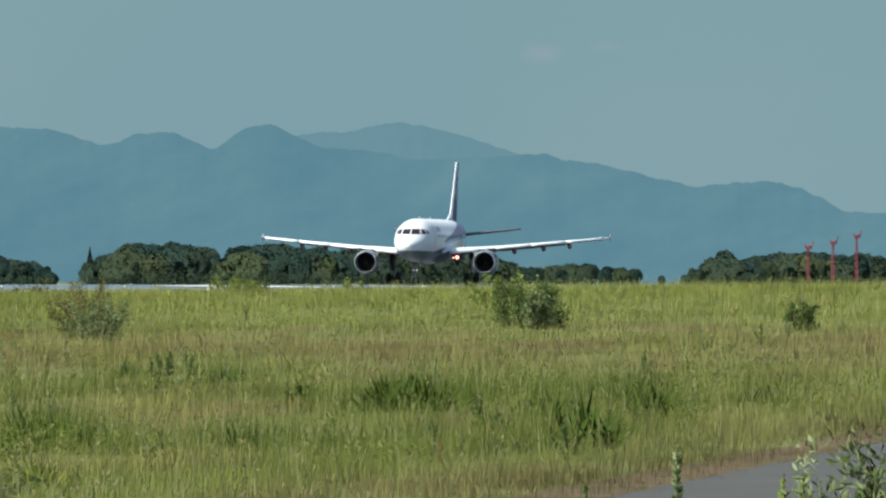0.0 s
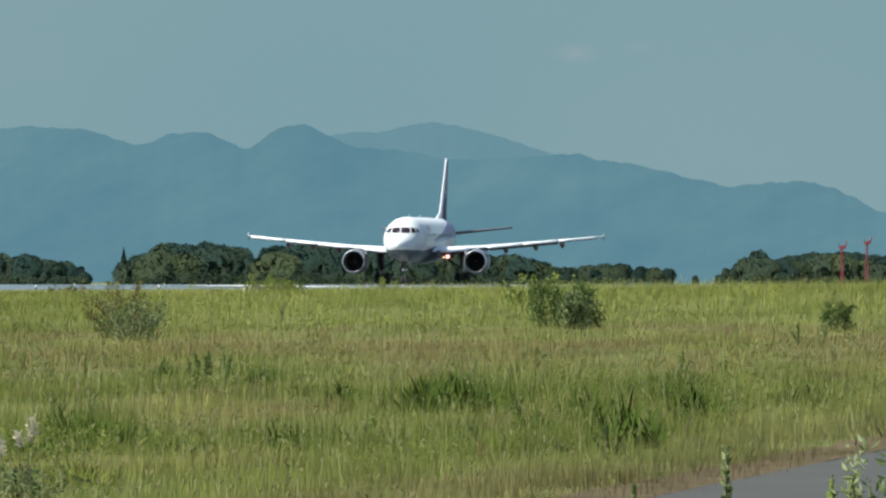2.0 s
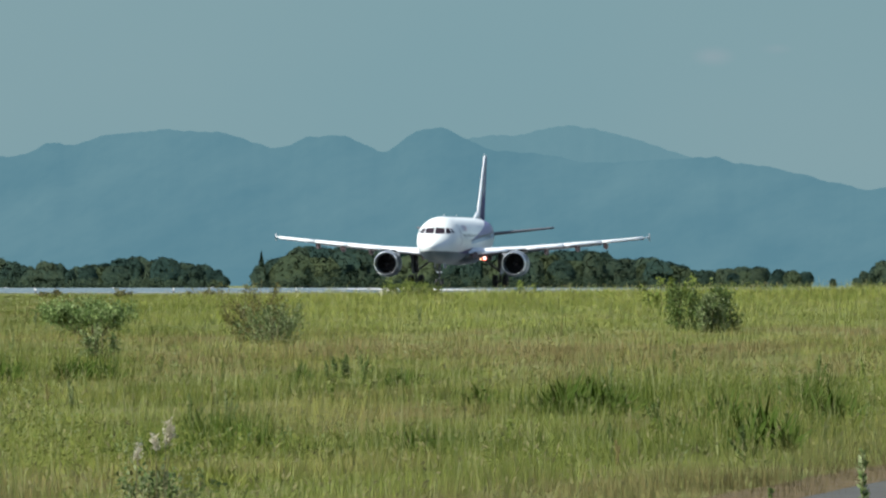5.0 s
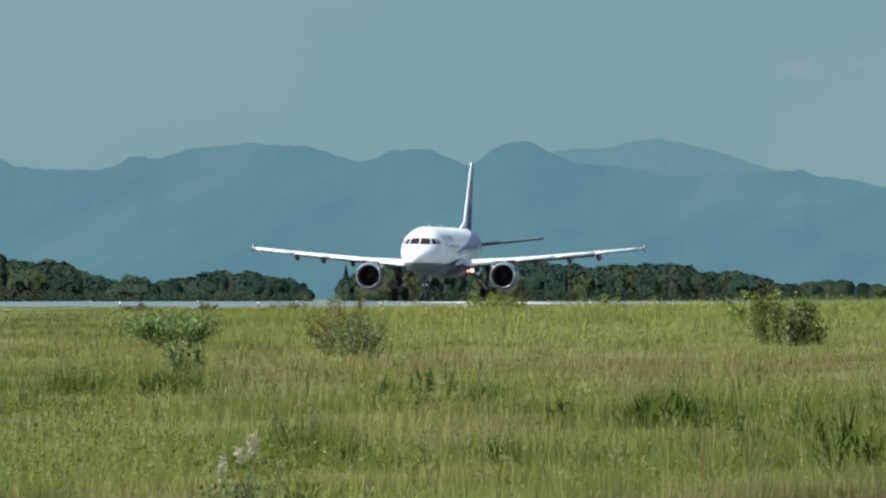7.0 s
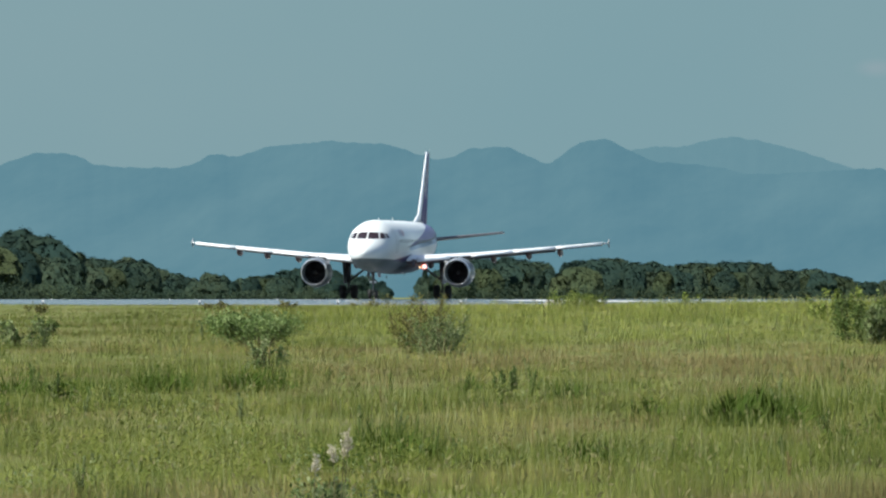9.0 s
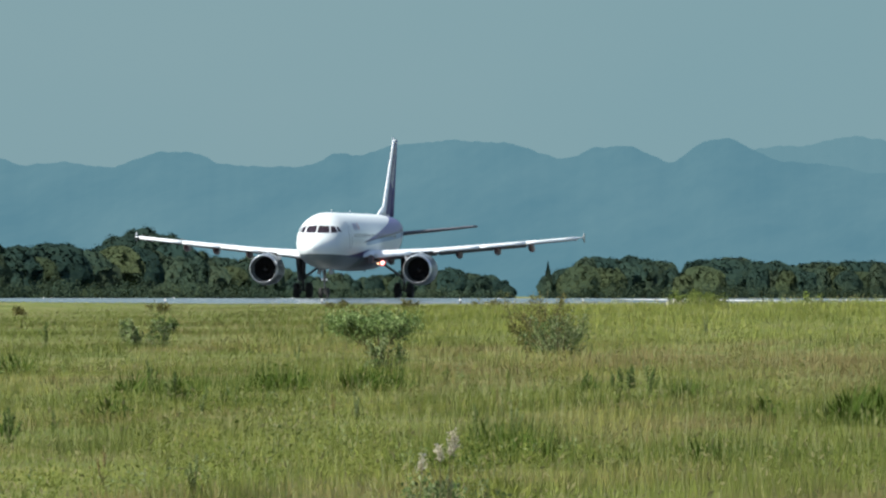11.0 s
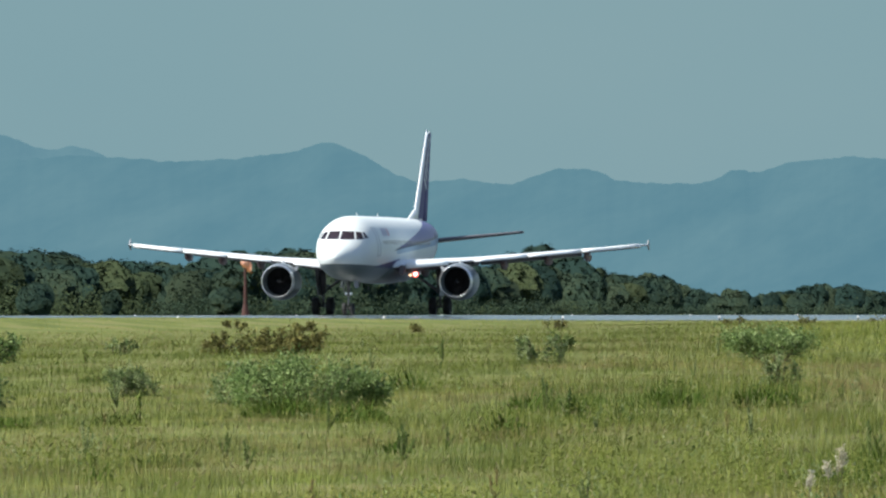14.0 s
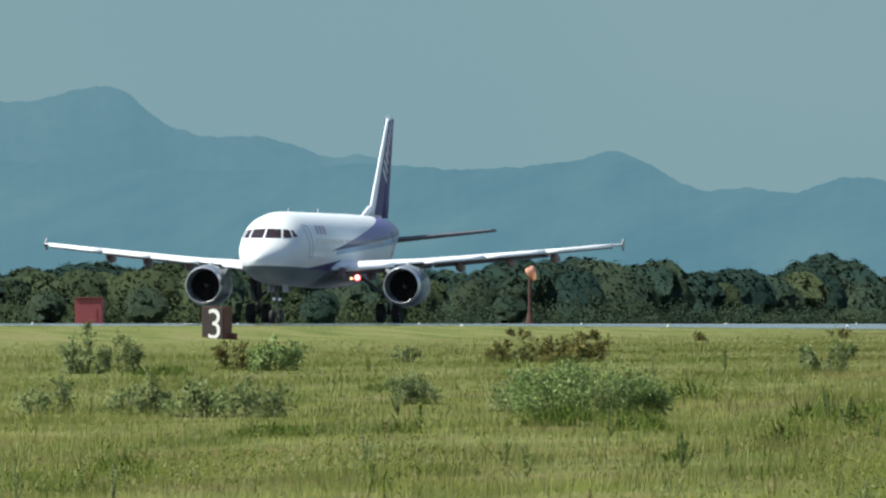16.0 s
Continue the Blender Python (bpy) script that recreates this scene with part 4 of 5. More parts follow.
def edge_lights():
    first = None
    for y in range(520, 1500, 60):
        for s in (-1, 1):
            x = RUNWAY_X + s * 24.5
            m = pose(x, y, float(runway_z(y)) - 0.335)
            if first is None:
                first = new("edge_light")
                tagged(first, "small white runway edge light on the shoulder", "runway light", "runway edge lights")
                first.matrix_basis = m
                bm = bmesh.new()
                tube(bm, (0, 0, 0), (0, 0, 0.22), 0.05, 0.04, 8)
                part("stem", bm, STRUT, first)
                bm = bmesh.new()
                lathe(bm, [(0.0, 0.15), (0.05, 0.13), (0.07, 0.06), (0.07, 0.0), (0.0, 0.0)], pose(0, 0, 0.2, 90, 0, 0), 12)
                part("lens", bm, SIGN_WHITE, first, "frosted white lens", True)
            else:
                copy_thing(first, m)


distance_sign()
windsock()
masts()
shed()
edge_lights()


# ---- plants ----
def leaf_array(rng, centres, size, normals=None, droop=0.0, slim=0.42):
    """Folded diamond leaves: an array (n, 4, 3)."""
    n = len(centres)
    d = rng.normal(size=(n, 3))
    if normals is not None:
        d = d * 0.75 + normals
    d[:, 2] -= droop
    d /= np.linalg.norm(d, axis=1)[:, None]
    up = rng.normal(size=(n, 3))
    side = np.cross(d, up)
    side /= np.linalg.norm(side, axis=1)[:, None]
    L = (size * rng.uniform(0.6, 1.3, n))[:, None]
    a = centres
    tip = centres + d * L
    mid = centres + d * L * 0.5
    nn = np.cross(d, side)
    return np.stack([a, mid + side * L * slim + nn * L * 0.08, tip, mid - side * L * slim + nn * L * 0.08], 1)


LEAF_FACES = [(0, 1, 2), (0, 2, 3)]


def shrub(name, bearing, dist, width, height, mat, leaf=0.09, count=1500, seed=0, label="", sparse=0.0, slim=0.36, form=""):
    rng = np.random.default_rng(seed + 50)
    width, height = width * 0.94, height * 0.8
    x, y, z = place(bearing, dist)
    s = new(name)
    s.matrix_basis = pose(x, y, z - 0.02)
    tagged(s, label, "shrub", "shrubs of the meadow")
    bm = bmesh.new()
    stems = max(10, int(width * (16 if form else 9)))
    heads = []
    for k in range(stems):
        a = rng.uniform(0, 2 * math.pi)
        q = math.sqrt(rng.uniform(0, 1))
        foot = {"fan": 0.12, "flat": 0.10}.get(form, 0.38) * width
        base = Vector((q * math.cos(a) * foot, q * math.sin(a) * foot, 0))
        top = Vector((q * math.cos(a) * width * 0.5, q * math.sin(a) * width * 0.5, height * (1 - {"flat": 0.1, "fan": 0.3, "dome": 0.35}.get(form, 0.45) * q ** 3) * rng.uniform(*((0.55, 1.18) if sparse else (0.88, 1.02) if form else (0.80, 1.08)))))
        mid = base.lerp(top, 0.55) + Vector(rng.normal(size=3) * 0.06)
        tube(bm, base, mid, 0.016, 0.011, 5)
        tube(bm, mid, top, 0.011, 0.004, 5)
        heads.append((base, mid, top))
    tagged(part("branchwork", bm, STEM, s), kind="stuff")
    shoots = max(24, int(count / 11))
    per = max(8, int(count * 2.1 / shoots))
    cs, ds, ns = [], [], []
    for k in range(shoots):
        base, mid, top = heads[rng.integers(len(heads))]
        u = rng.beta(1.4 - 0.5 * sparse + 1.9 * (form == "flat"), 1.1)
        p = np.array(base.lerp(mid, u * 2) if u < 0.5 else mid.lerp(top, u * 2 - 1))
        out = np.array((p[0], p[1], 0.35 * height)) / width + rng.normal(size=3) * 0.4 + (0, 0, 0.45)
        if form == "fan":
            out = np.array((top - mid).normalized()) + rng.normal(size=3) * 0.16
        out /= np.linalg.norm(out)
        reach = (0.14 + 0.10 * width) * rng.uniform(0.5, 1.3) * (1 - 0.4 * sparse)
        face = np.array((p[0], p[1], 0.55 * height)) / width * 1.6 + rng.normal(size=3) * 0.42
        v = rng.uniform(0, 1, per)[:, None]
        q = p + out * reach * v + rng.normal(size=(per, 3)) * (0.030 + 0.02 * width) * (1.15 - 0.6 * v)
        if form != "flat":
            q[:, 2] -= 0.22 * height * (1 - u)
        q[:, 2] = np.maximum(q[:, 2], 0.03)
        cs.append(q)
        ds.append(np.tile(out, (per, 1)))
        ns.append(face + rng.normal(size=(per, 3)) * 0.35)
    cs, ds, ns = np.concatenate(cs), np.concatenate(ds), np.concatenate(ns)
    soup("foliage", leaf_array(rng, cs, leaf * 0.8, ds * 0.9, slim=slim), LEAF_FACES, mat, s, ns)
    return s


shrub("shrub", 110.5, 384, 2.0, 1.35, LEAF_GREEN, 0.075, 4200, 1, "dense dark green leafy shrub in tall grass")
shrub("shrub", 109.2, 380, 1.1, 1.05, LEAF_GREY, 0.075, 1600, 2, "grey-green leafy shrub beside a darker one")
shrub("shrub", 112.6, 478, 1.5, 1.15, LEAF_BRIGHT, 0.12, 500, 3, "pale green straggling shrub on the grassy rise", 0.7)
shrub("shrub", 110.6, 486, 1.6, 1.05, LEAF_BRIGHT, 0.11, 420, 42, "thin straggling shrub with pale flower heads", 0.8)
shrub("shrub", 138.4, 345, 1.9, 1.08, LEAF_GREY, 0.07, 2000, 4, "wispy grey-green shrub with thin upright twigs", 0.5, 0.30, "fan")
shrub("shrub", 139.4, 352, 2.1, 1.75, LEAF_BROWN, 0.065, 2600, 5, "brownish twiggy shrub among grasses", 0.8, 0.30, "fan")
shrub("shrub", 150.3, 368, 2.6, 0.84, LEAF_WILLOW, 0.075, 3600, 6, "low spreading green shrub with a flat crown", 0.0, 0.36, "flat")
shrub("shrub", 149.9, 287, 0.5, 0.74, LEAF_GREY, 0.08, 420, 7, "small tufted grey shrub with a dark base")
shrub("shrub", 181.4, 240, 2.2, 0.86, LEAF_WILLOW, 0.07, 7000, 8, "broad dense green willow-like shrub", 0.0, 0.24, "dome")
shrub("shrub", 177.9, 241, 1.2, 0.62, LEAF_WILLOW, 0.07, 2600, 41, "low willow-like shrub leaning from a broader one", 0.0, 0.24, "dome")
shrub("shrub", 184.9, 246, 1.0, 0.84, LEAF_GREY, 0.075, 1700, 9, "silvery shrub beside a broader one", 0.0, 0.26)
shrub("shrub", 183.2, 415, 2.6, 0.70, LEAF_BROWN, 0.11, 1800, 10, "rust-brown leafed shrub behind a silvery one", 0.3)
shrub("shrub", 186.8, 420, 1.1, 0.58, LEAF_BROWN, 0.11, 520, 23, "low rust-brown leafed shrub", 0.3)
shrub("shrub", 181.5, 650, 1.1, 0.5, LEAF_BROWN, 0.13, 240, 43, "low brown scrub at the far edge of the meadow")
shrub("shrub", 214.4, 365, 1.1, 1.38, LEAF_GREY, 0.085, 1300, 11, "upright grey-green shrub in mown grass", 0.3)
shrub("shrub", 212.1, 370, 1.0, 1.15, LEAF_GREY, 0.085, 1000, 24, "upright leafy grey-green shrub beside another", 0.3)
shrub("shrub", 204.4, 380, 1.3, 0.72, LEAF_BROWN, 0.10, 800, 25, "low brown-green shrub in mown grass")
shrub("shrub", 201.5, 375, 1.4, 0.9, LEAF_WILLOW, 0.10, 1200, 12, "low dark green shrub in mown grass")
shrub("shrub", 206.7, 240, 0.95, 0.55, LEAF_GREY, 0.07, 700, 13, "low sprawling grey-green shrub")
shrub("shrub", 203.1, 239, 1.05, 0.66, LEAF_GREY, 0.07, 900, 26, "rounded grey-green shrub beside a lower one")
shrub("shrub", 209.8, 250, 0.5, 0.75, LEAF_GREY, 0.07, 460, 14, "small silvery shrub in mown grass", 0.3)
shrub("shrub", 211.4, 250, 0.5, 0.5, LEAF_GREY, 0.07, 300, 44, "small grey-green shrub in mown grass")
shrub("shrub", 216.4, 251, 1.0, 0.62, LEAF_GREY, 0.07, 640, 45, "faint sprawling grey-green shrub", 0.4)
shrub("shrub", 192.8, 266, 0.95, 0.50, LEAF_GREY, 0.065, 1300, 15, "small rounded grey-green shrub", 0.0, 0.30, "dome")
shrub("shrub", 193.3, 430, 0.8, 0.45, LEAF_GREY, 0.10, 240, 46, "small pale shrub in mown grass")
shrub("shrub", 129.4, 640, 2.9, 0.66, LEAF_BRIGHT, 0.08, 3600, 16, "rounded pale green bush on the skyline")
shrub("shrub", 92.2, 380, 1.2, 0.76, LEAF_GREEN, 0.09, 700, 17, "small dark green shrub on the rise")
shrub("shrub", 165.4, 380, 1.5, 0.85, LEAF_GREY, 0.09, 760, 18, "pale low shrub in the grass", 0.5)
shrub("shrub", 164.2, 425, 0.55, 0.7, LEAF_GREEN, 0.09, 240, 47, "small dark upright shrub in the grass")
shrub("shrub", 121.5, 600, 1.0, 0.8, LEAF_BRIGHT, 0.10, 240, 19, "thin pale weed bush against the trees", 0.8)
shrub("shrub", 86.8, 72, 0.95, 1.26, LEAF_GREY, 0.085, 1500, 20, "leafy roadside shrub with long pale leaves", 0.0, 0.14, "fan")
shrub("shrub", 146.0, 119, 0.6, 0.36, LEAF_GREY, 0.06, 700, 21, "leafy grey-green plant in tall grass", 0.0, 0.24)


def stone():
    x, y, z = place(130.7, 650)
    bm = bmesh.new()
    bmesh.ops.create_icosphere(bm, subdivisions=3, radius=0.34, matrix=pose(0, 0, 0.18) @ Matrix.Diagonal((1.3, 1, 0.8, 1)))
    for v in bm.verts:
        v.co *= 1 + 0.18 * noise.noise(v.co * 3)
    ob = part("stone", bm, ROCK, None, "", True)
    ob.matrix_basis = pose(x, y, z)
    tagged(ob, "pale grey boulder beside a bush", "stone")


stone()
for k, (b, d, w) in enumerate(((152.8, 800, 1.3), (148.3, 790, 1.0), (164.8, 700, 1.2), (143.0, 860, 1.6), (173.6, 640, 0.9), (185.9, 690, 1.0))):
    shrub("shrub", b, d, w, 0.36, LEAF_BROWN, 0.12, 220, 30 + k, "low dark brown scrub at the runway edge")


def weed(seed, height, leaf, mat, label):
    """An upright weed: stem with whorls of leaves."""
    rng = np.random.default_rng(seed)
    s = new("tall_weed")
    tagged(s, label, "weed", "weeds of the meadow")
    bm = bmesh.new()
    tops = []
    for k in range(rng.integers(1, 4)):
        a = rng.uniform(0, 6.28)
        top = Vector((0.12 * math.cos(a) * k, 0.12 * math.sin(a) * k, height * (1 - 0.18 * k)))
        tube(bm, (0, 0, 0), top, 0.012, 0.005, 6)
        tops.append(top)
    part("stem", bm, STEM, s)
    cs, ns = [], []
    for top in tops:
        m = int(115 * height / (leaf * 9))
        for q in range(m):
            u = 0.15 + 0.85 * q / m
            a = q * 2.4
            cs.append(np.array(top) * u)
            ns.append((1.3 * math.cos(a), 1.3 * math.sin(a), 0.9 + 1.2 * u))
    ar = leaf_array(rng, np.array(cs), leaf * 0.9, np.array(ns), slim=0.24)
    soup("leaves", ar, LEAF_FACES, mat, s, np.array(ns) * (0.5, 0.5, 0.5) + (0, -0.2, 0.4) + rng.normal(size=(len(ns), 3)) * 0.2)
    return s


def spear_weed(bearing, dist, height, mat, label, seed, slant=0.0):
    """One straight stem closely set with upswept leaves."""
    rng = np.random.default_rng(seed)
    x, y, z = place(bearing, dist)
    s = new("tall_weed")
    s.matrix_basis = pose(x, y, z - 0.02)
    tagged(s, label, "weed", "weeds beside the road")
    bm = bmesh.new()
    tube(bm, (0, 0, 0), (slant, 0, height), 0.009, 0.004, 6)
    part("stem", bm, STEM, s)
    m = int(300 * height)
    u = np.linspace(0.12, 1.0, m)
    a = np.arange(m) * 2.4
    wide = 0.5 + 0.5 * np.minimum(1, (1.04 - u) * 3.5)
    c = np.stack([slant * u, 0 * u, height * u], 1)
    d = np.stack([np.cos(a), np.sin(a), 0.75 + 0.6 * u ** 3], 1)
    ar = leaf_array(rng, c, 0.05, d * 2.2, slim=0.2)
    ar = c[:, None, :] + (ar - c[:, None, :]) * wide[:, None, None]
    soup("leaves", ar, LEAF_FACES, mat, s, d * (1, 1, 0.4) + (0, -0.2, 0.5) + rng.normal(size=(m, 3)) * 0.3)
    return s


def roadside_weeds():
    for k, (b, d, h, mat, sl) in enumerate(((99.9, 74, 1.08, LEAF_GREY, 0.0), (93.15, 76, 0.91, LEAF_BRIGHT, 0.02), (93.9, 75, 0.80, LEAF_BRIGHT, -0.03), (91.7, 74, 0.95, LEAF_BRIGHT, 0.01), (106.2, 77, 0.85, LEAF_GREEN, 0.02))):
        spear_weed(b, d, h, mat, ("straight grey-green weed thick with leaves", "bright green leafy weed beside the road")[mat is LEAF_BRIGHT], 400 + k, sl)


def scatter_weeds():
    rng = np.random.default_rng(5)
    kinds = [weed(3, 0.65, 0.065, LEAF_GREEN, "upright dark green weed among grasses"), weed(4, 0.8, 0.055, LEAF_GREY, "tall grey-green weed with pointed leaves"),
             weed(6, 0.55, 0.045, SEEDING, "brownish seeding weed among grasses"), weed(9, 0.7, 0.085, LEAF_BRIGHT, "bright green leafy weed")]
    spots = []
    for b, d, h in ((133.4, 247, 0.37), (132.3, 247, 0.37), (134.6, 249, 0.30), (134.3, 238, 0.45), (133.8, 239, 0.48), (132.5, 237, 0.47), (136.6, 245, 0.33), (165.4, 241, 0.44),
                    (163.6, 223, 0.45), (145.8, 255, 0.29), (175.0, 176, 0.30), (171.8, 182, 0.25), (163.1, 196, 0.18), (190.3, 163, 0.15), (165.2, 253, 0.29), (172.1, 387, 0.52), (174.7, 168, 0.41), (134.9, 245, 0.33), (116.1, 154, 0.32), (144.0, 172, 0.42)):
        spots.append((b, d, h / 0.62, 0))
    while len(spots) < 105:
        b = rng.uniform(84, 222)
        d = 1 / rng.uniform(1 / 560, 1 / 130)
        x, y, z = place(b, d)
        if 5.5 < road_off(x, y) < 11.6 or (b > 150 and rng.random() < 0.45) or abs(x - RUNWAY_X) < 60:
            continue
        spots.append((b, d, rng.uniform(0.3, 0.7), int(rng.choice((0, 0, 1, 1, 2, 3)))))
    used = set()
    for b, d, sc, k in spots:
        x, y, z = place(b, d)
        m = pose(x, y, z - 0.02, rng.uniform(-6, 6), rng.uniform(-6, 6), rng.uniform(0, 360)) @ Matrix.Diagonal((sc, sc, sc, 1))
        if k not in used:
            used.add(k)
            kinds[k].matrix_basis = m
        else:
            copy_thing(kinds[k], m @ Matrix.Diagonal((*kinds[k].scale, 1)).inverted())


def plume_plants():
    rng = np.random.default_rng(8)
    for b, top, long, lean in ((147.62, 1.27, 0.10, 0.02), (146.42, 1.32, 0.09, -0.02), (145.66, 1.41, 0.16, 0.05), (145.45, 1.36, 0.09, 0.06)):
        x, y, z = place(b, 84)
        h = top - z
        s = new("plume_grass")
        s.matrix_basis = pose(x - lean, y, z)
        tagged(s, "dry grass stalk with a fluffy cream plume", "grass", "cream plumes")
        bm = bmesh.new()
        tube(bm, (0, 0, -0.02), (lean * 0.4, 0, h * 0.5), 0.004, 0.003, 6)
        tube(bm, (lean * 0.4, 0, h * 0.5), (lean, 0, h - long * 0.3), 0.003, 0.002, 6)
        part("stalk", bm, STEM, s)
        m = 100
        u = rng.uniform(0, 1, m)
        fat = 0.008 * np.sin(np.pi * np.clip(u * 0.85 + 0.1, 0, 1)) + 0.004
        c = np.stack([lean * (0.7 + 0.5 * u) + rng.normal(size=m) * fat, rng.normal(size=m) * fat, h - long * (1 - u)], 1)
        soup("plume", leaf_array(rng, c, 0.024, np.tile((0.5 * np.sign(lean), 0, 1.2), (m, 1)), slim=0.16), LEAF_FACES, PLUME, s)


# drifts of taller dark plants in the meadow: bearing (mrad), distance, width, height
DRIFTS = ((117.9, 188, 0.95, 0.55), (124.8, 195, 0.33, 0.43), (101.3, 181, 0.51, 0.53), (106.2, 156, 0.58, 0.60), (112.1, 171, 0.29, 0.37), (128.6, 149, 0.42, 0.41),
          (108.8, 181, 0.57, 0.51), (143.0, 157, 0.50, 0.42), (121.7, 190, 0.28, 0.24), (129.9, 231, 0.52, 0.38), (141.2, 152, 0.79, 0.46), (128.4, 152, 0.23, 0.27),
          (102.5, 195, 0.73, 0.42), (107.9, 168, 0.31, 0.36), (136.4, 244, 0.27, 0.34), (150.7, 242, 0.90, 0.46), (164.5, 232, 0.35, 0.33), (166.7, 232, 0.34, 0.50),
          (146.4, 145, 0.81, 0.30), (129.4, 159, 0.35, 0.22), (163.3, 223, 0.21, 0.41), (160.2, 208, 0.27, 0.34), (156.8, 240, 0.81, 0.46), (177.4, 217, 0.65, 0.36),
          # the drift at 182.6 stands in for shade on the grass below a shrub
          (182.6, 224, 1.00, 0.36), (175.0, 177, 0.21, 0.26), (168.0, 192, 0.54, 0.40), (163.0, 232, 0.43, 0.42), (211.5, 162, 0.54, 0.34), (194.6, 149, 0.33, 0.26),
          (201.8, 209, 0.94, 0.24), (174.4, 276, 0.62, 0.42), (209.1, 361, 1.08, 0.30))


def grass_field():
    rng = np.random.default_rng(11)
    n = 84000
    b = rng.uniform(83, 224, n) / 1000
    near = rng.random(n) < 0.55
    r = np.where(near, 1 / rng.uniform(1 / 800, 1 / 108, n), rng.uniform(150, 900, n))
    x, y = -r * np.sin(b), r * np.cos(b)
    off = np.abs(x - RUNWAY_X)
    side_of_road = road_off(x, y)
    keep = ~((side_of_road > ROAD_NEAR) & (side_of_road < ROAD_FAR + 0.02)) & (off > 31.3) & ((off > 62) | (rng.random(n) < 0.8))
    x, y, r, off, side_of_road = x[keep], y[keep], r[keep], off[keep], side_of_road[keep]
    z = ground_z(x, y)
    n = len(x)
    patch = np.array([noise.noise(Vector((a * 0.9, c * 0.08, 1.0))) + 0.7 * noise.noise(Vector((a * 2.4, c * 0.25, 5.0))) for a, c in zip(x, y)])
    tall = (0.19 + 0.21 * patch + 0.10 * smooth(390, 500, r) * smooth(160, 135, 1000 * b[keep])) * rng.uniform(0.8, 1.2, n)
    tall = np.maximum(tall, 0.08) * (1 - 0.40 * smooth(85, 55, off)) * (1 - 0.55 * smooth(11.0, 10.2, side_of_road) * (side_of_road > 9)) * (1 + 0.1 * smooth(10.9, 11.8, side_of_road) * smooth(15, 13, side_of_road))
    tall = tall * (1 - 0.3 * smooth(150, 175, 1000 * b[keep]))
    spots = np.array([noise.noise(Vector((a * 1.5, c * 0.20, 41.0))) for a, c in zip(x, y)])
    drift = 0.9 * smooth(0.36, 0.52, spots) * smooth(360, 260, r) * smooth(85, 100, off) * (side_of_road > 12.5)
    tall += 0.16 * drift
    for at, d, w, h in DRIFTS:
        px, py, pz = place(at, d + 2)
        g = np.exp(-((x - px) / (0.62 * w)) ** 2 - ((y - py) / (2.0 + 2.5 * w)) ** 2)
        tall += 1.25 * h * g
        drift = np.maximum(drift, g)
    k = 15
    base = np.stack([x, y, z - 0.02], 1)[:, None, :] + rng.normal(size=(n, k, 3)) * np.array([0.22, 0.30, 0.0]) * (1 + r / 400)[:, None, None]
    a = rng.uniform(0, 2 * math.pi, (n, k))
    lean = rng.uniform(0.05, 0.55, (n, k)) * tall[:, None]
    h = tall[:, None] * rng.choice((0.55, 0.7, 0.8, 0.9, 1.1), (n, k)) * rng.uniform(0.85, 1.15, (n, k))
    w = np.maximum(0.0018, 0.000012 * r)[:, None] * rng.uniform(0.6, 1.4, (n, k))
    d = np.stack([np.cos(a), np.sin(a), 0 * a], -1)
    turn = a + math.pi / 2 + rng.normal(size=(n, k)) * 0.5
    side = np.stack([np.cos(turn), np.sin(turn), 0 * a], -1)
    up = np.array([0, 0, 1.0])
    tip = base + d * lean[..., None] + up * h[..., None]
    ar = np.stack([base - side * w[..., None], base + side * w[..., None], tip], 2).reshape(-1, 3, 3)
    rust = (side_of_road < 10.8 + 0.5 * patch) & (side_of_road > 9)
    # sparse long pale blades above the rest
    pick = np.flatnonzero((side_of_road > 11) & (off > 70))
    pick = pick[rng.random(len(pick)) < 0.34 - 0.22 * smooth(150, 180, 1000 * b[keep][pick])]
    m = len(pick)
    foot = np.stack([x[pick], y[pick], z[pick] - 0.02], 1) + rng.normal(size=(m, 3)) * (0.3, 0.3, 0)
    ph = (tall[pick] * 1.15 + 0.05) * rng.uniform(0.8, 1.35, m)
    pa = rng.normal(0.4, 1.4, m)
    pd = np.stack([np.cos(pa), np.sin(pa), 0 * pa], 1)
    bend = (ph * rng.uniform(0.15, 0.75, m))[:, None]
    pw = (np.maximum(0.0015, 0.000011 * r[pick]) * rng.uniform(0.7, 1.3, m))[:, None]
    ps = np.stack([-np.sin(pa), np.cos(pa), 0 * pa], 1)
    pu = np.array([0, 0, 1.0]) * ph[:, None]
    low, high, end = foot + pd * bend * 0.1 + pu * 0.4, foot + pd * bend * 0.42 + pu * 0.82, foot + pd * bend + pu
    ob = soup("long_grass", np.stack([foot, low + ps * pw, high + ps * pw * 0.8, end, high - ps * pw * 0.8, low - ps * pw], 1), [(0, 1, 5), (1, 2, 5), (2, 4, 5), (2, 3, 4)], PALE, None, np.tile((-0.1, -0.25, 1.0), (m, 1)))
    tagged(ob, "sparse long pale blades of meadow grass", "grass", kind="stuff")
    # seed heads over the grass
    pick = np.flatnonzero((side_of_road > 10.5) & (off > 45))
    pick = pick[rng.random(len(pick)) < 0.16 + 0.25 * smooth(0.0, -0.5, patch[pick])]
    m = len(pick)
    top = np.stack([x[pick], y[pick], z[pick] + tall[pick] * rng.uniform(0.85, 1.3, m)], 1) + rng.normal(size=(m, 3)) * (0.3, 0.3, 0)
    ob = soup("seed_heads", leaf_array(rng, top, 0.045 + 0.00012 * r[pick], rng.normal(size=(m, 3)) * 0.3 + (0.2, 0, 1.3), slim=0.13), LEAF_FACES, SEED_HEAD, None, np.tile((-0.1, -0.25, 1.0), (m, 1)))
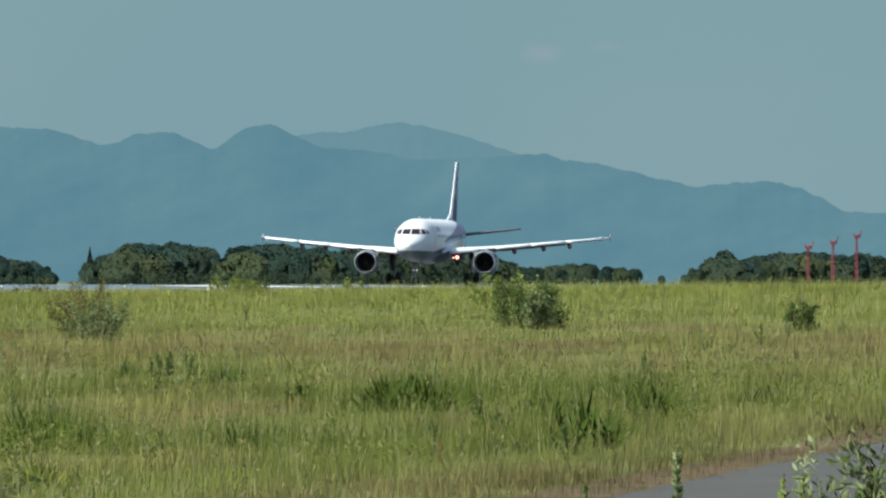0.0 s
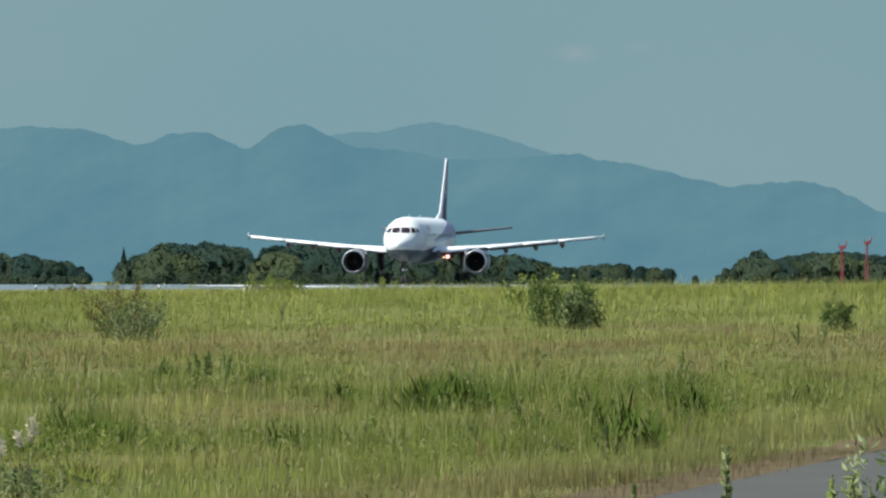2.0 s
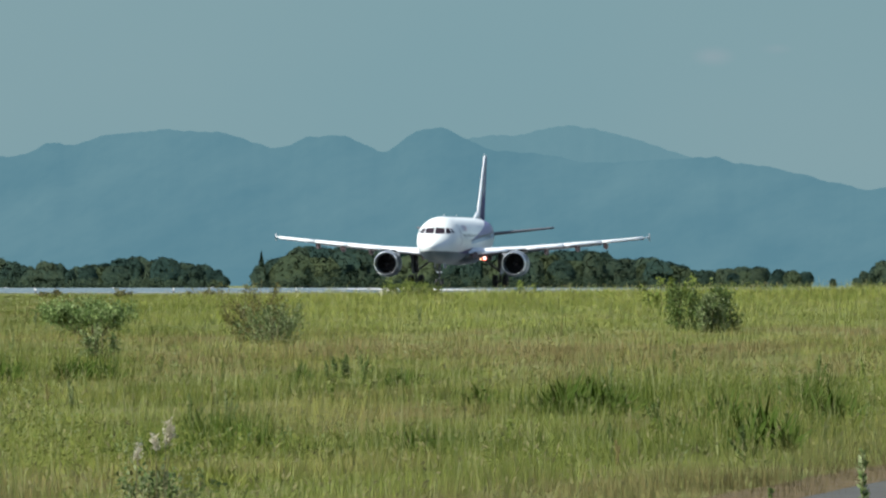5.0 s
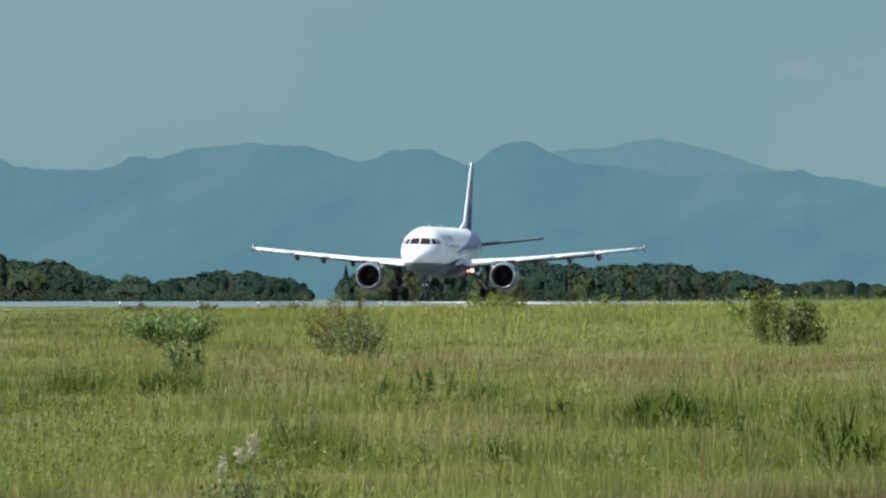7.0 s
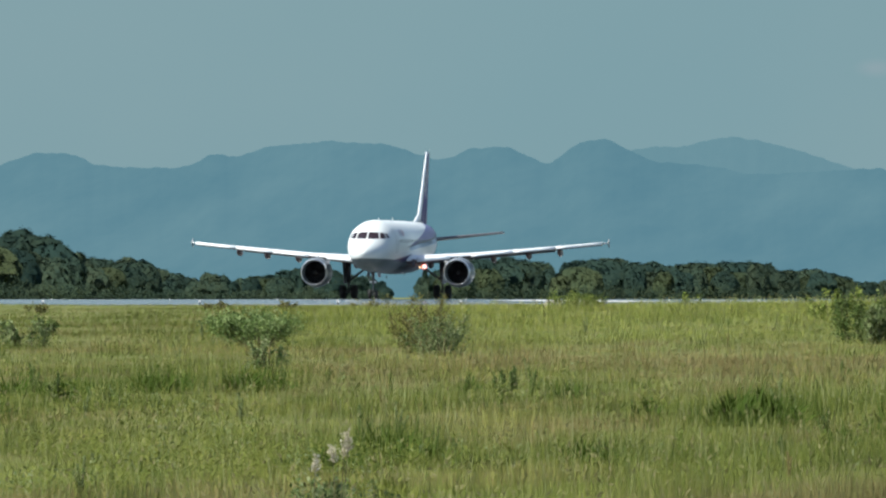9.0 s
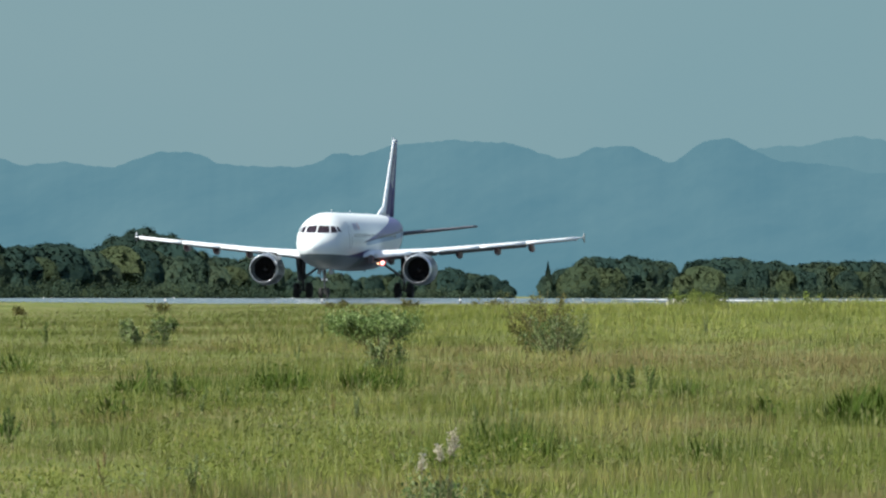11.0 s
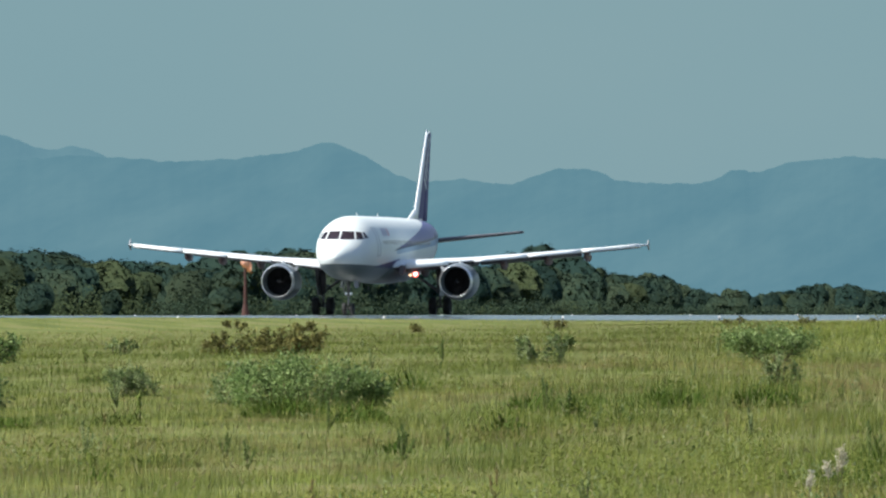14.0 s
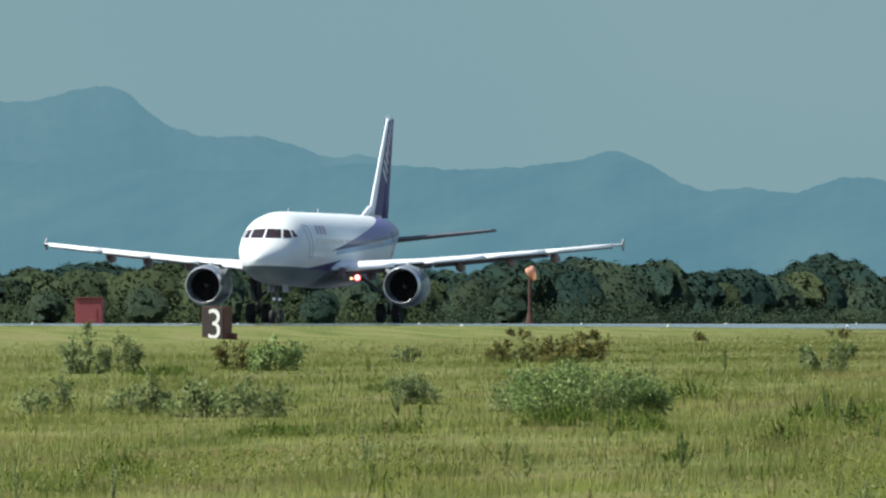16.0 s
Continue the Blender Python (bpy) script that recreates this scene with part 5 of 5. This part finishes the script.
    tagged(ob, "brownish seed heads over the meadow grass", "grass", kind="stuff")
    dry = ~rust & (side_of_road < 11.9 + 1.6 * patch + rng.normal(size=n) * 0.4) & (side_of_road > 9) & (rng.random(n) < 0.75)
    tone = np.array([1.25 * noise.noise(Vector((a * 0.5, c * 0.030, 11.0))) + 0.5 * noise.noise(Vector((a * 1.8, c * 0.10, 15.0))) for a, c in zip(x, y)])
    bearing = 1000 * b[keep]
    tone = tone + rng.normal(size=n) * 0.07 + 0.45 * patch - 0.75 * np.exp(-((r - 312) / 52) ** 2) * smooth(160, 132, bearing) + 0.34 * np.exp(-((r - 222) / 34) ** 2) * smooth(158, 130, bearing)
    tone = np.where((r > 390) & (bearing < 150), np.clip(tone, -0.2, 0.26), tone)
    tone = tone + 0.42 * np.exp(-((r - 425) / 42) ** 2) * smooth(160, 182, bearing) - 0.10 * smooth(190, 160, r) - 0.12 * smooth(155, 180, bearing) + 0.9 * drift
    seeding = ~dry & ~rust & (tone < -0.22 - 0.25 * smooth(150, 190, 1000 * b[keep])) & (off > 42)
    rank = (drift > rng.uniform(0.25, 0.75, n)) & ~dry & ~rust
    seeding = seeding & ~rank
    deep = ~dry & ~rust & ~rank & (tone > 0.28 - 0.75 * smooth(128, 98, off) * smooth(136, 172, bearing))
    lush = np.array([noise.noise(Vector((a * 0.8, c * 0.06, 31.0))) for a, c in zip(x, y)]) + 0.5 * smooth(165, 140, r) + 0.22 * ((r > 400) & (bearing < 150)) - 0.2 * smooth(150, 175, bearing)
    fresh = ~dry & ~rust & ~seeding & ~deep & ~rank & (lush + rng.normal(size=n) * 0.08 > 0.2) & ((off > 90) | (bearing < 150))
    for name, some, mat, label in (("grass", ~dry & ~rust & ~seeding & ~deep & ~rank & ~fresh, GRASS, "tall pale green meadow grass blades"), ("dry_grass", dry, STRAW, "dry straw-brown grass beside the road"), ("short_grass", rust, RUST, "short rusty grass along the road edge"),
                                   ("seeding_grass", seeding, SEEDING, "fine brownish grass gone to seed in patches"), ("deep_grass", deep, DEEP, "darker green grass growing in patches"),
                                   ("fresh_grass", fresh, FRESH, "fresh bright green grass growing in patches"),
                                   ("rank_grass", rank, RANK, "rank dark green plants growing in drifts")):
        some = np.repeat(some, k)
        ob = soup(name, ar[some], [(0, 1, 2)], mat, None, np.tile((-0.1, -0.25, 1.0), (int(some.sum()), 1)))
        tagged(ob, label, "grass", kind="stuff")


def herbs():
    """Low leafy herbs that grow in drifts all over the meadow."""
    rng = np.random.default_rng(14)
    groups = {"dark": ([], []), "pale": ([], []), "lime": ([], [])}
    planted = 0
    while planted < 3200:
        b = rng.uniform(83, 224)
        d = 1 / rng.uniform(1 / 620, 1 / 118)
        x, y, z = place(b, d)
        drift = noise.noise(Vector((x * 0.30, y * 0.045, 21.0))) + 0.6 * noise.noise(Vector((x * 1.1, y * 0.16, 25.0)))
        rise = d > 400 and b < 136
        if 5.8 < road_off(x, y) < 12.0 or abs(x - RUNWAY_X) < 66 or drift < rng.uniform(0.22, 0.6) - 0.5 * rise:
            continue
        planted += 1
        h = rng.uniform(0.18, 0.34) * (1 + 0.5 * max(0, drift)) * (1.25 if rise else 1.0) * (0.75 if b > 165 else 1.0)
        m = 13
        u = rng.uniform(0.15, 1.0, m)
        a = rng.uniform(0, 6.28, m)
        c = np.stack([x + 0.05 * np.cos(a) * u, y + 0.05 * np.sin(a), z + h * u], 1)
        out = np.stack([np.cos(a), np.sin(a), 0.9 + 0 * a], 1)
        kind = groups["lime" if rise and rng.random() < 0.6 else "pale" if rng.random() < 0.12 else "dark"]
        kind[0].append(leaf_array(rng, c, 0.034 + 0.00006 * d, out * 1.2, slim=0.20))
        kind[1].append(out * 0.35 + (-0.1, -0.25, 0.9) + rng.normal(size=(m, 3)) * 0.12)
    for kind, mat, label in (("dark", HERB, "dark olive leafy herbs in drifts among the grass"), ("pale", LEAF_GREY, "grey-green leafy herbs in drifts among the grass"),
                             ("lime", LEAF_BRIGHT, "bright green leafy herbs on the grassy rise")):
        ob = soup("herbs", np.concatenate(groups[kind][0]), LEAF_FACES, mat, None, np.concatenate(groups[kind][1]))
        tagged(ob, label, "herbs", kind="stuff")


def tussock(name, bearing, dist, width, height, mat, label, seed, density=300):
    """A clump of long upright blades with leaves between them."""
    count = max(70, int(density * width ** 2))
    rng = np.random.default_rng(seed + 300)
    x, y, z = place(bearing, dist)
    q = np.sqrt(rng.uniform(0, 1, count))
    a = rng.uniform(0, 2 * math.pi, count)
    base = np.stack([q * np.cos(a) * width / 2, q * np.sin(a) * width / 2, np.full(count, -0.02)], 1)
    h = height * rng.uniform(0.4, 1.0, count) * (1 - 0.6 * q ** 2) * (0.8 + 0.2 * np.sin(a * 3 + seed) * np.sin(q * 9 + seed))
    lean = rng.normal(size=(count, 2)) * 0.13 * height
    w = rng.uniform(0.7, 1.4, count) * max(0.0018, 0.000017 * dist)
    turn = rng.uniform(0, math.pi, count)
    side = np.stack([np.cos(turn), np.sin(turn), 0 * turn], 1) * w[:, None]
    tip = base + np.stack([lean[:, 0], lean[:, 1], h], 1)
    mid = base + np.stack([lean[:, 0] * 0.3, lean[:, 1] * 0.3, h * 0.55], 1)
    ob = new(name)
    ob.matrix_basis = pose(x, y, z)
    up = np.array((-0.1, -0.25, 1.0))
    tagged(soup("tuft", np.stack([base, mid + side, tip, mid - side], 1), LEAF_FACES, mat, ob, np.tile(up, (count, 1))), kind="stuff")
    m = count // 2
    at = rng.integers(count, size=m)
    p = base[at] + (tip[at] - base[at]) * rng.uniform(0.3, 1.0, m)[:, None]
    leaves = leaf_array(rng, p, 0.03 + 0.00012 * dist, rng.normal(size=(m, 3)) * 0.6 + (0, 0, 1.0), slim=0.24)
    tagged(soup("foliage", leaves, LEAF_FACES, mat, ob, np.tile(up, (m, 1))), kind="stuff")
    return tagged(ob, label, "grass clump", "dark grass clumps")


def tussocks():
    rng = np.random.default_rng(77)
    k = 0
    for b, d, w, h in DRIFTS:
        k += 1
        tussock("grass_clump", b, d, w * 1.3, h * 1.35, RANK, "dark green clump of leafy meadow plants", k)
    while k < 52:
        b, d = rng.uniform(85, 220), 1 / rng.uniform(1 / 480, 1 / 125)
        x, y, z = place(b, d)
        if 5.5 < road_off(x, y) < 11.6 or abs(x - RUNWAY_X) < 70:
            continue
        k += 1
        mat = (CLUMP, CLUMP, GRASS)[k % 3]
        tussock("grass_clump", b, d, rng.uniform(0.3, 1.1), rng.uniform(0.2, 0.42), mat, ("dark green clump of long grass", "deep green tuft of meadow grass", "bright green tuft of meadow grass")[k % 3], k)


roadside_weeds()
scatter_weeds()
tussocks()
plume_plants()
herbs()
grass_field()


# ---- trees along the far side of the field ----
def tree_model(seed, kind, mat):
    """A tree one metre tall in its crown's proportions: trunk, limbs and a crown of many leaf clumps."""
    rng = np.random.default_rng(seed)
    t = new("tree")
    h = 6.0
    bm = bmesh.new()
    tube(bm, (0, 0, -0.3), (0.05, 0, h * 0.45), 0.20, 0.12, 8)
    tube(bm, (0.05, 0, h * 0.45), (0, 0.05, h * 0.85), 0.12, 0.03, 7)
    for q in range(7):
        a = q * 2.4 + seed
        tube(bm, (0.03, 0, h * (0.22 + 0.06 * q)), (0.9 * math.cos(a), 0.9 * math.sin(a), h * (0.36 + 0.07 * q)), 0.06, 0.02, 5)
    part("trunk", bm, BARK, t, "", True)
    wide = {"conifer": 1.15, "broad": 2.45, "tall": 1.7}[kind]
    ball = bmesh.new()
    bmesh.ops.create_icosphere(ball, subdivisions=3, radius=1.0)
    way = np.array([v.co[:] for v in ball.verts])
    corners = np.array([[v.index for v in f.verts] for f in ball.faces])
    ball.free()

    def skin(d):
        """Points of the crown's surface in the directions d."""
        swell = np.array([1 + 0.26 * noise.noise(Vector(v) * 1.9 + Vector((seed * 7, 0, 0))) + 0.12 * noise.noise(Vector(v) * 4.5 + Vector((0, seed * 5, 0))) + 0.06 * noise.noise(Vector(v) * 10 + Vector((0, 0, seed * 3))) for v in d])
        p = d * swell[:, None] * (wide, wide, 2.8)
        if kind == "conifer":
            p[:, :2] *= np.clip(1.25 - (p[:, 2:] + 2.8) / 4.9, 0.06, 1.0)
        p[:, 2] = np.maximum(p[:, 2] + 2.95, 0.05)
        return p

    def soft(p):
        return (p - (0, 0, 2.7)) * 0.16 + (-0.05, -0.35, 0.55)
    hull = skin(way)
    soup("inner_crown", hull[corners], [(0, 1, 2)], mat, t, soft(hull[corners].mean(1)) + rng.normal(size=(len(corners), 3)) * 0.10)
    m = 1500
    d = rng.normal(size=(m, 3))
    d /= np.linalg.norm(d, axis=1)[:, None]
    p = (skin(d) - (0, 0, 2.9)) * rng.uniform(0.97, 1.006, m)[:, None] + (0, 0, 2.9)
    along = np.cross(d, rng.normal(size=(m, 3)))
    along /= np.linalg.norm(along, axis=1)[:, None]
    across = np.cross(d, along)
    size = rng.uniform(0.12, 0.25, m)[:, None]
    tip = p + along * size * 0.6 + d * size * 0.25
    leaves = np.stack([p - along * size * 0.6, p + across * size * 0.5 + d * 0.02, tip, p - across * size * 0.5 + d * 0.02], 1)
    soup("crown", leaves, LEAF_FACES, mat, t, soft(p) + rng.normal(size=(m, 3)) * 0.07)
    return t


# bearing (mrad) of points along the wood and the crown height there (m above the field)
WOOD_EAST = [(84, 6.4), (86.5, 5.6), (87.9, 7.8), (89, 6.8), (90.9, 7.6), (93.5, 7.6), (96.1, 5.6), (97.2, 7.4), (98.4, 4.8), (99.9, 3.0),
             (103.2, 3.2), (106.2, 4.3), (107.7, 3.8), (110.3, 3.4), (112.6, 5.0), (115, 5.9), (118, 6.5), (120.4, 6.5), (122.6, 5.4),
             (124.8, 6.7), (128.9, 6.5), (130.4, 4.4), (131.1, 6.5), (133, 6.8), (137.1, 6.0), (138.2, 3.8), (139.5, 3.2)]
WOOD_WEST = [(141.6, 2.4), (143.1, 3.7), (145.3, 4.3), (147.2, 4.4), (151.4, 3.0), (153, 3.6), (154.7, 3.0), (156, 4.2), (158.4, 5.3), (160.9, 5.3), (162.4, 6.0),
             (164.2, 6.9), (165.6, 7.2), (167.0, 6.8), (168.6, 5.7), (171.2, 6.8), (173.4, 6.2), (175.3, 6.8), (177.2, 7.2), (179, 6.6), (181.8, 7.3), (184.6, 7.3),
             (189, 5.6), (192, 5.6), (196.6, 6.4), (201.9, 6.6), (209, 6.2), (213.7, 5.7), (220, 4.9), (228, 5.0)]


def wood():
    rng = np.random.default_rng(21)
    models = [tree_model(1, "broad", TREE_LEAF), tree_model(2, "broad", TREE_LEAF), tree_model(3, "tall", TREE_LEAF), tree_model(4, "broad", TREE_LEAF), tree_model(5, "tall", TREE_LEAF),
              tree_model(7, "tall", OLIVE_LEAF), tree_model(8, "broad", OLIVE_LEAF)]
    spire = tree_model(6, "conifer", TREE_LEAF)
    labels = ["dark green broadleaf tree with a rounded crown", "broad dark green tree in a windbreak", "slender dark green tree in a wood", "spreading dark broadleaf tree", "narrow leafy tree in a dense wood", "slender olive green tree before a darker wood", "rounded olive green tree before a darker wood"]
    for t, lab in zip(models, labels):
        tagged(t, lab, "tree", "wood beyond the runway")
    tagged(spire, "dark pointed conifer at the end of a wood", "tree", "wood beyond the runway")
    used = set()
    low, low_n, pale, pale_n = [], [], [], []

    def plant(model, b, d, h, wide):
        x, y, z = place(b, d)
        sc = h / 5.8
        m = pose(x, y, z - 0.05, 0, 0, rng.uniform(0, 360)) @ Matrix.Diagonal((sc * wide, sc * wide, sc, 1))
        if model.name not in used:
            used.add(model.name)
            model.matrix_basis = m
        else:
            copy_thing(model, m @ Matrix.Diagonal((*model.scale, 1)).inverted())
    plant(spire, 139.05, 2200, 5.6, 0.75)
    for heights in (WOOD_EAST, WOOD_WEST):
        a = np.array(heights)
        for row, back in ((0, 1.0), (1, 1.07)):
            b = a[0, 0] + 0.3 * row
            while b < a[-1, 0] + 0.2:
                top = float(np.interp(b, a[:, 0], a[:, 1]))
                if not 100.2 < b < 103.1:
                    d = 310 / math.sin(b / 1000) * back * rng.uniform(0.985, 1.015)
                    h = top * (rng.uniform(0.72, 1.02), rng.uniform(0.98, 1.14))[row]
                    pale_one = row == 0 and rng.random() < (0.6 if b > 190 else 0.06 if b > 141 else 0.4)
                    plant(models[5 + int(rng.integers(2)) if pale_one else int(rng.integers(5))], b, d, max(h, 1.8), rng.uniform(1.0, 1.6))
                b += rng.uniform(0.75, 1.3)
        b = a[0, 0]
        while b < a[-1, 0]:
            top = float(np.interp(b, a[:, 0], a[:, 1]))
            if not 100.2 < b < 103.1:
                x, y, z = place(b, 310 / math.sin(b / 1000) * rng.uniform(0.955, 0.985))
                h = min(top, 7) * (rng.uniform(0.26, 0.5) if b < 192 else rng.uniform(0.3, 0.62))
                n = 150
                odd = rng.random() < 0.07
                d = rng.normal(size=(n, 3))
                d /= np.linalg.norm(d, axis=1)[:, None]
                d[:, 2] = np.abs(d[:, 2])
                p = np.array((x, y, z)) + d * rng.uniform(0.5, 1.05, n)[:, None] * np.array((min(h, 2.2) * 0.9, min(h, 2.2) * 0.9, h))
                (pale if b > 192 or odd else low).append(leaf_array(rng, p, 0.22, d * 0.8, slim=0.5))
                (pale_n if b > 192 or odd else low_n).append(d * 0.5 + (0, -0.3, 0.4))
            b += rng.uniform(0.35, 0.6)
    thicket = soup("thicket", np.concatenate(low), LEAF_FACES, TREE_LEAF, None, np.concatenate(low_n))
    tagged(thicket, "low green thicket along the foot of the wood", "thicket", kind="stuff")
    thicket = soup("thicket", np.concatenate(pale), LEAF_FACES, OLIVE_LEAF, None, np.concatenate(pale_n))
    tagged(thicket, "olive green saplings before the darker wood", "thicket", kind="stuff")
    for b, d, h in ((165.7, 1960, 9.3), (164.6, 1950, 8.4), (166.7, 1955, 8.3), (163.6, 1930, 7.2), (167.8, 1940, 7.0), (101.4, 3000, 2.0), (186.5, 1420, 3.0), (205, 1330, 3.2), (210.5, 1300, 3.4), (199, 1350, 3.2), (217, 1280, 3.0), (194, 1380, 2.6)):
        plant(models[int(rng.integers(5))], b, d, h, 1.2)


wood()


# ---- what moves ----
def motions():
    # seconds, drift to the left of the centre line (m), heading (degrees): it is steered along the line as it gathers speed
    steer = [(0.0, 0.43, -0.87), (0.5, 0.37, -0.82), (1.0, 0.33, -0.78), (1.5, 0.27, -0.67), (2.0, 0.18, -0.55), (2.5, 0.10, -0.44), (3.0, 0.01, -0.37), (3.5,
             -0.14, -0.40), (4.0, -0.28, -0.49), (4.5, -0.39, -0.50), (5.0, -0.51, -0.44), (5.5, -0.55, -0.39), (6.0, -0.65, -0.25), (6.5, -0.77, -0.09), (7.0,
             -0.87, 0.04), (7.5, -0.91, 0.10), (8.0, -0.86, 0.02), (8.5, -0.81, -0.04), (9.0, -0.78, -0.08), (9.5, -0.71, -0.19), (10.0, -0.53, -0.47), (10.5,
             -0.31, -0.81), (11.0, -0.13, -1.09), (11.5, -0.06, -1.20), (12.0, -0.06, -1.05), (12.5, -0.12, -0.59), (13.0, -0.20, 0.04), (13.5, -0.23, 0.49),
             (14.0, -0.20, 0.51), (14.5, -0.16, 0.19), (15.0, -0.21, -0.17), (15.5, -0.42, -0.44), (16.0, -0.80, -0.73)]
    rows = []
    for t, drift, heading in steer:
        y = 1434.384 - 15.08071 * t - 0.6738997 * t ** 2 - 0.1174518 * t ** 3 + 0.004463991 * t ** 4
        rows.append((t, pose(RUNWAY_X + drift, y + 15, float(runway_z(y)), -0.107, 0, heading) @ pose(0, -15, 0)))
    walk(PLANE, rows)


motions()
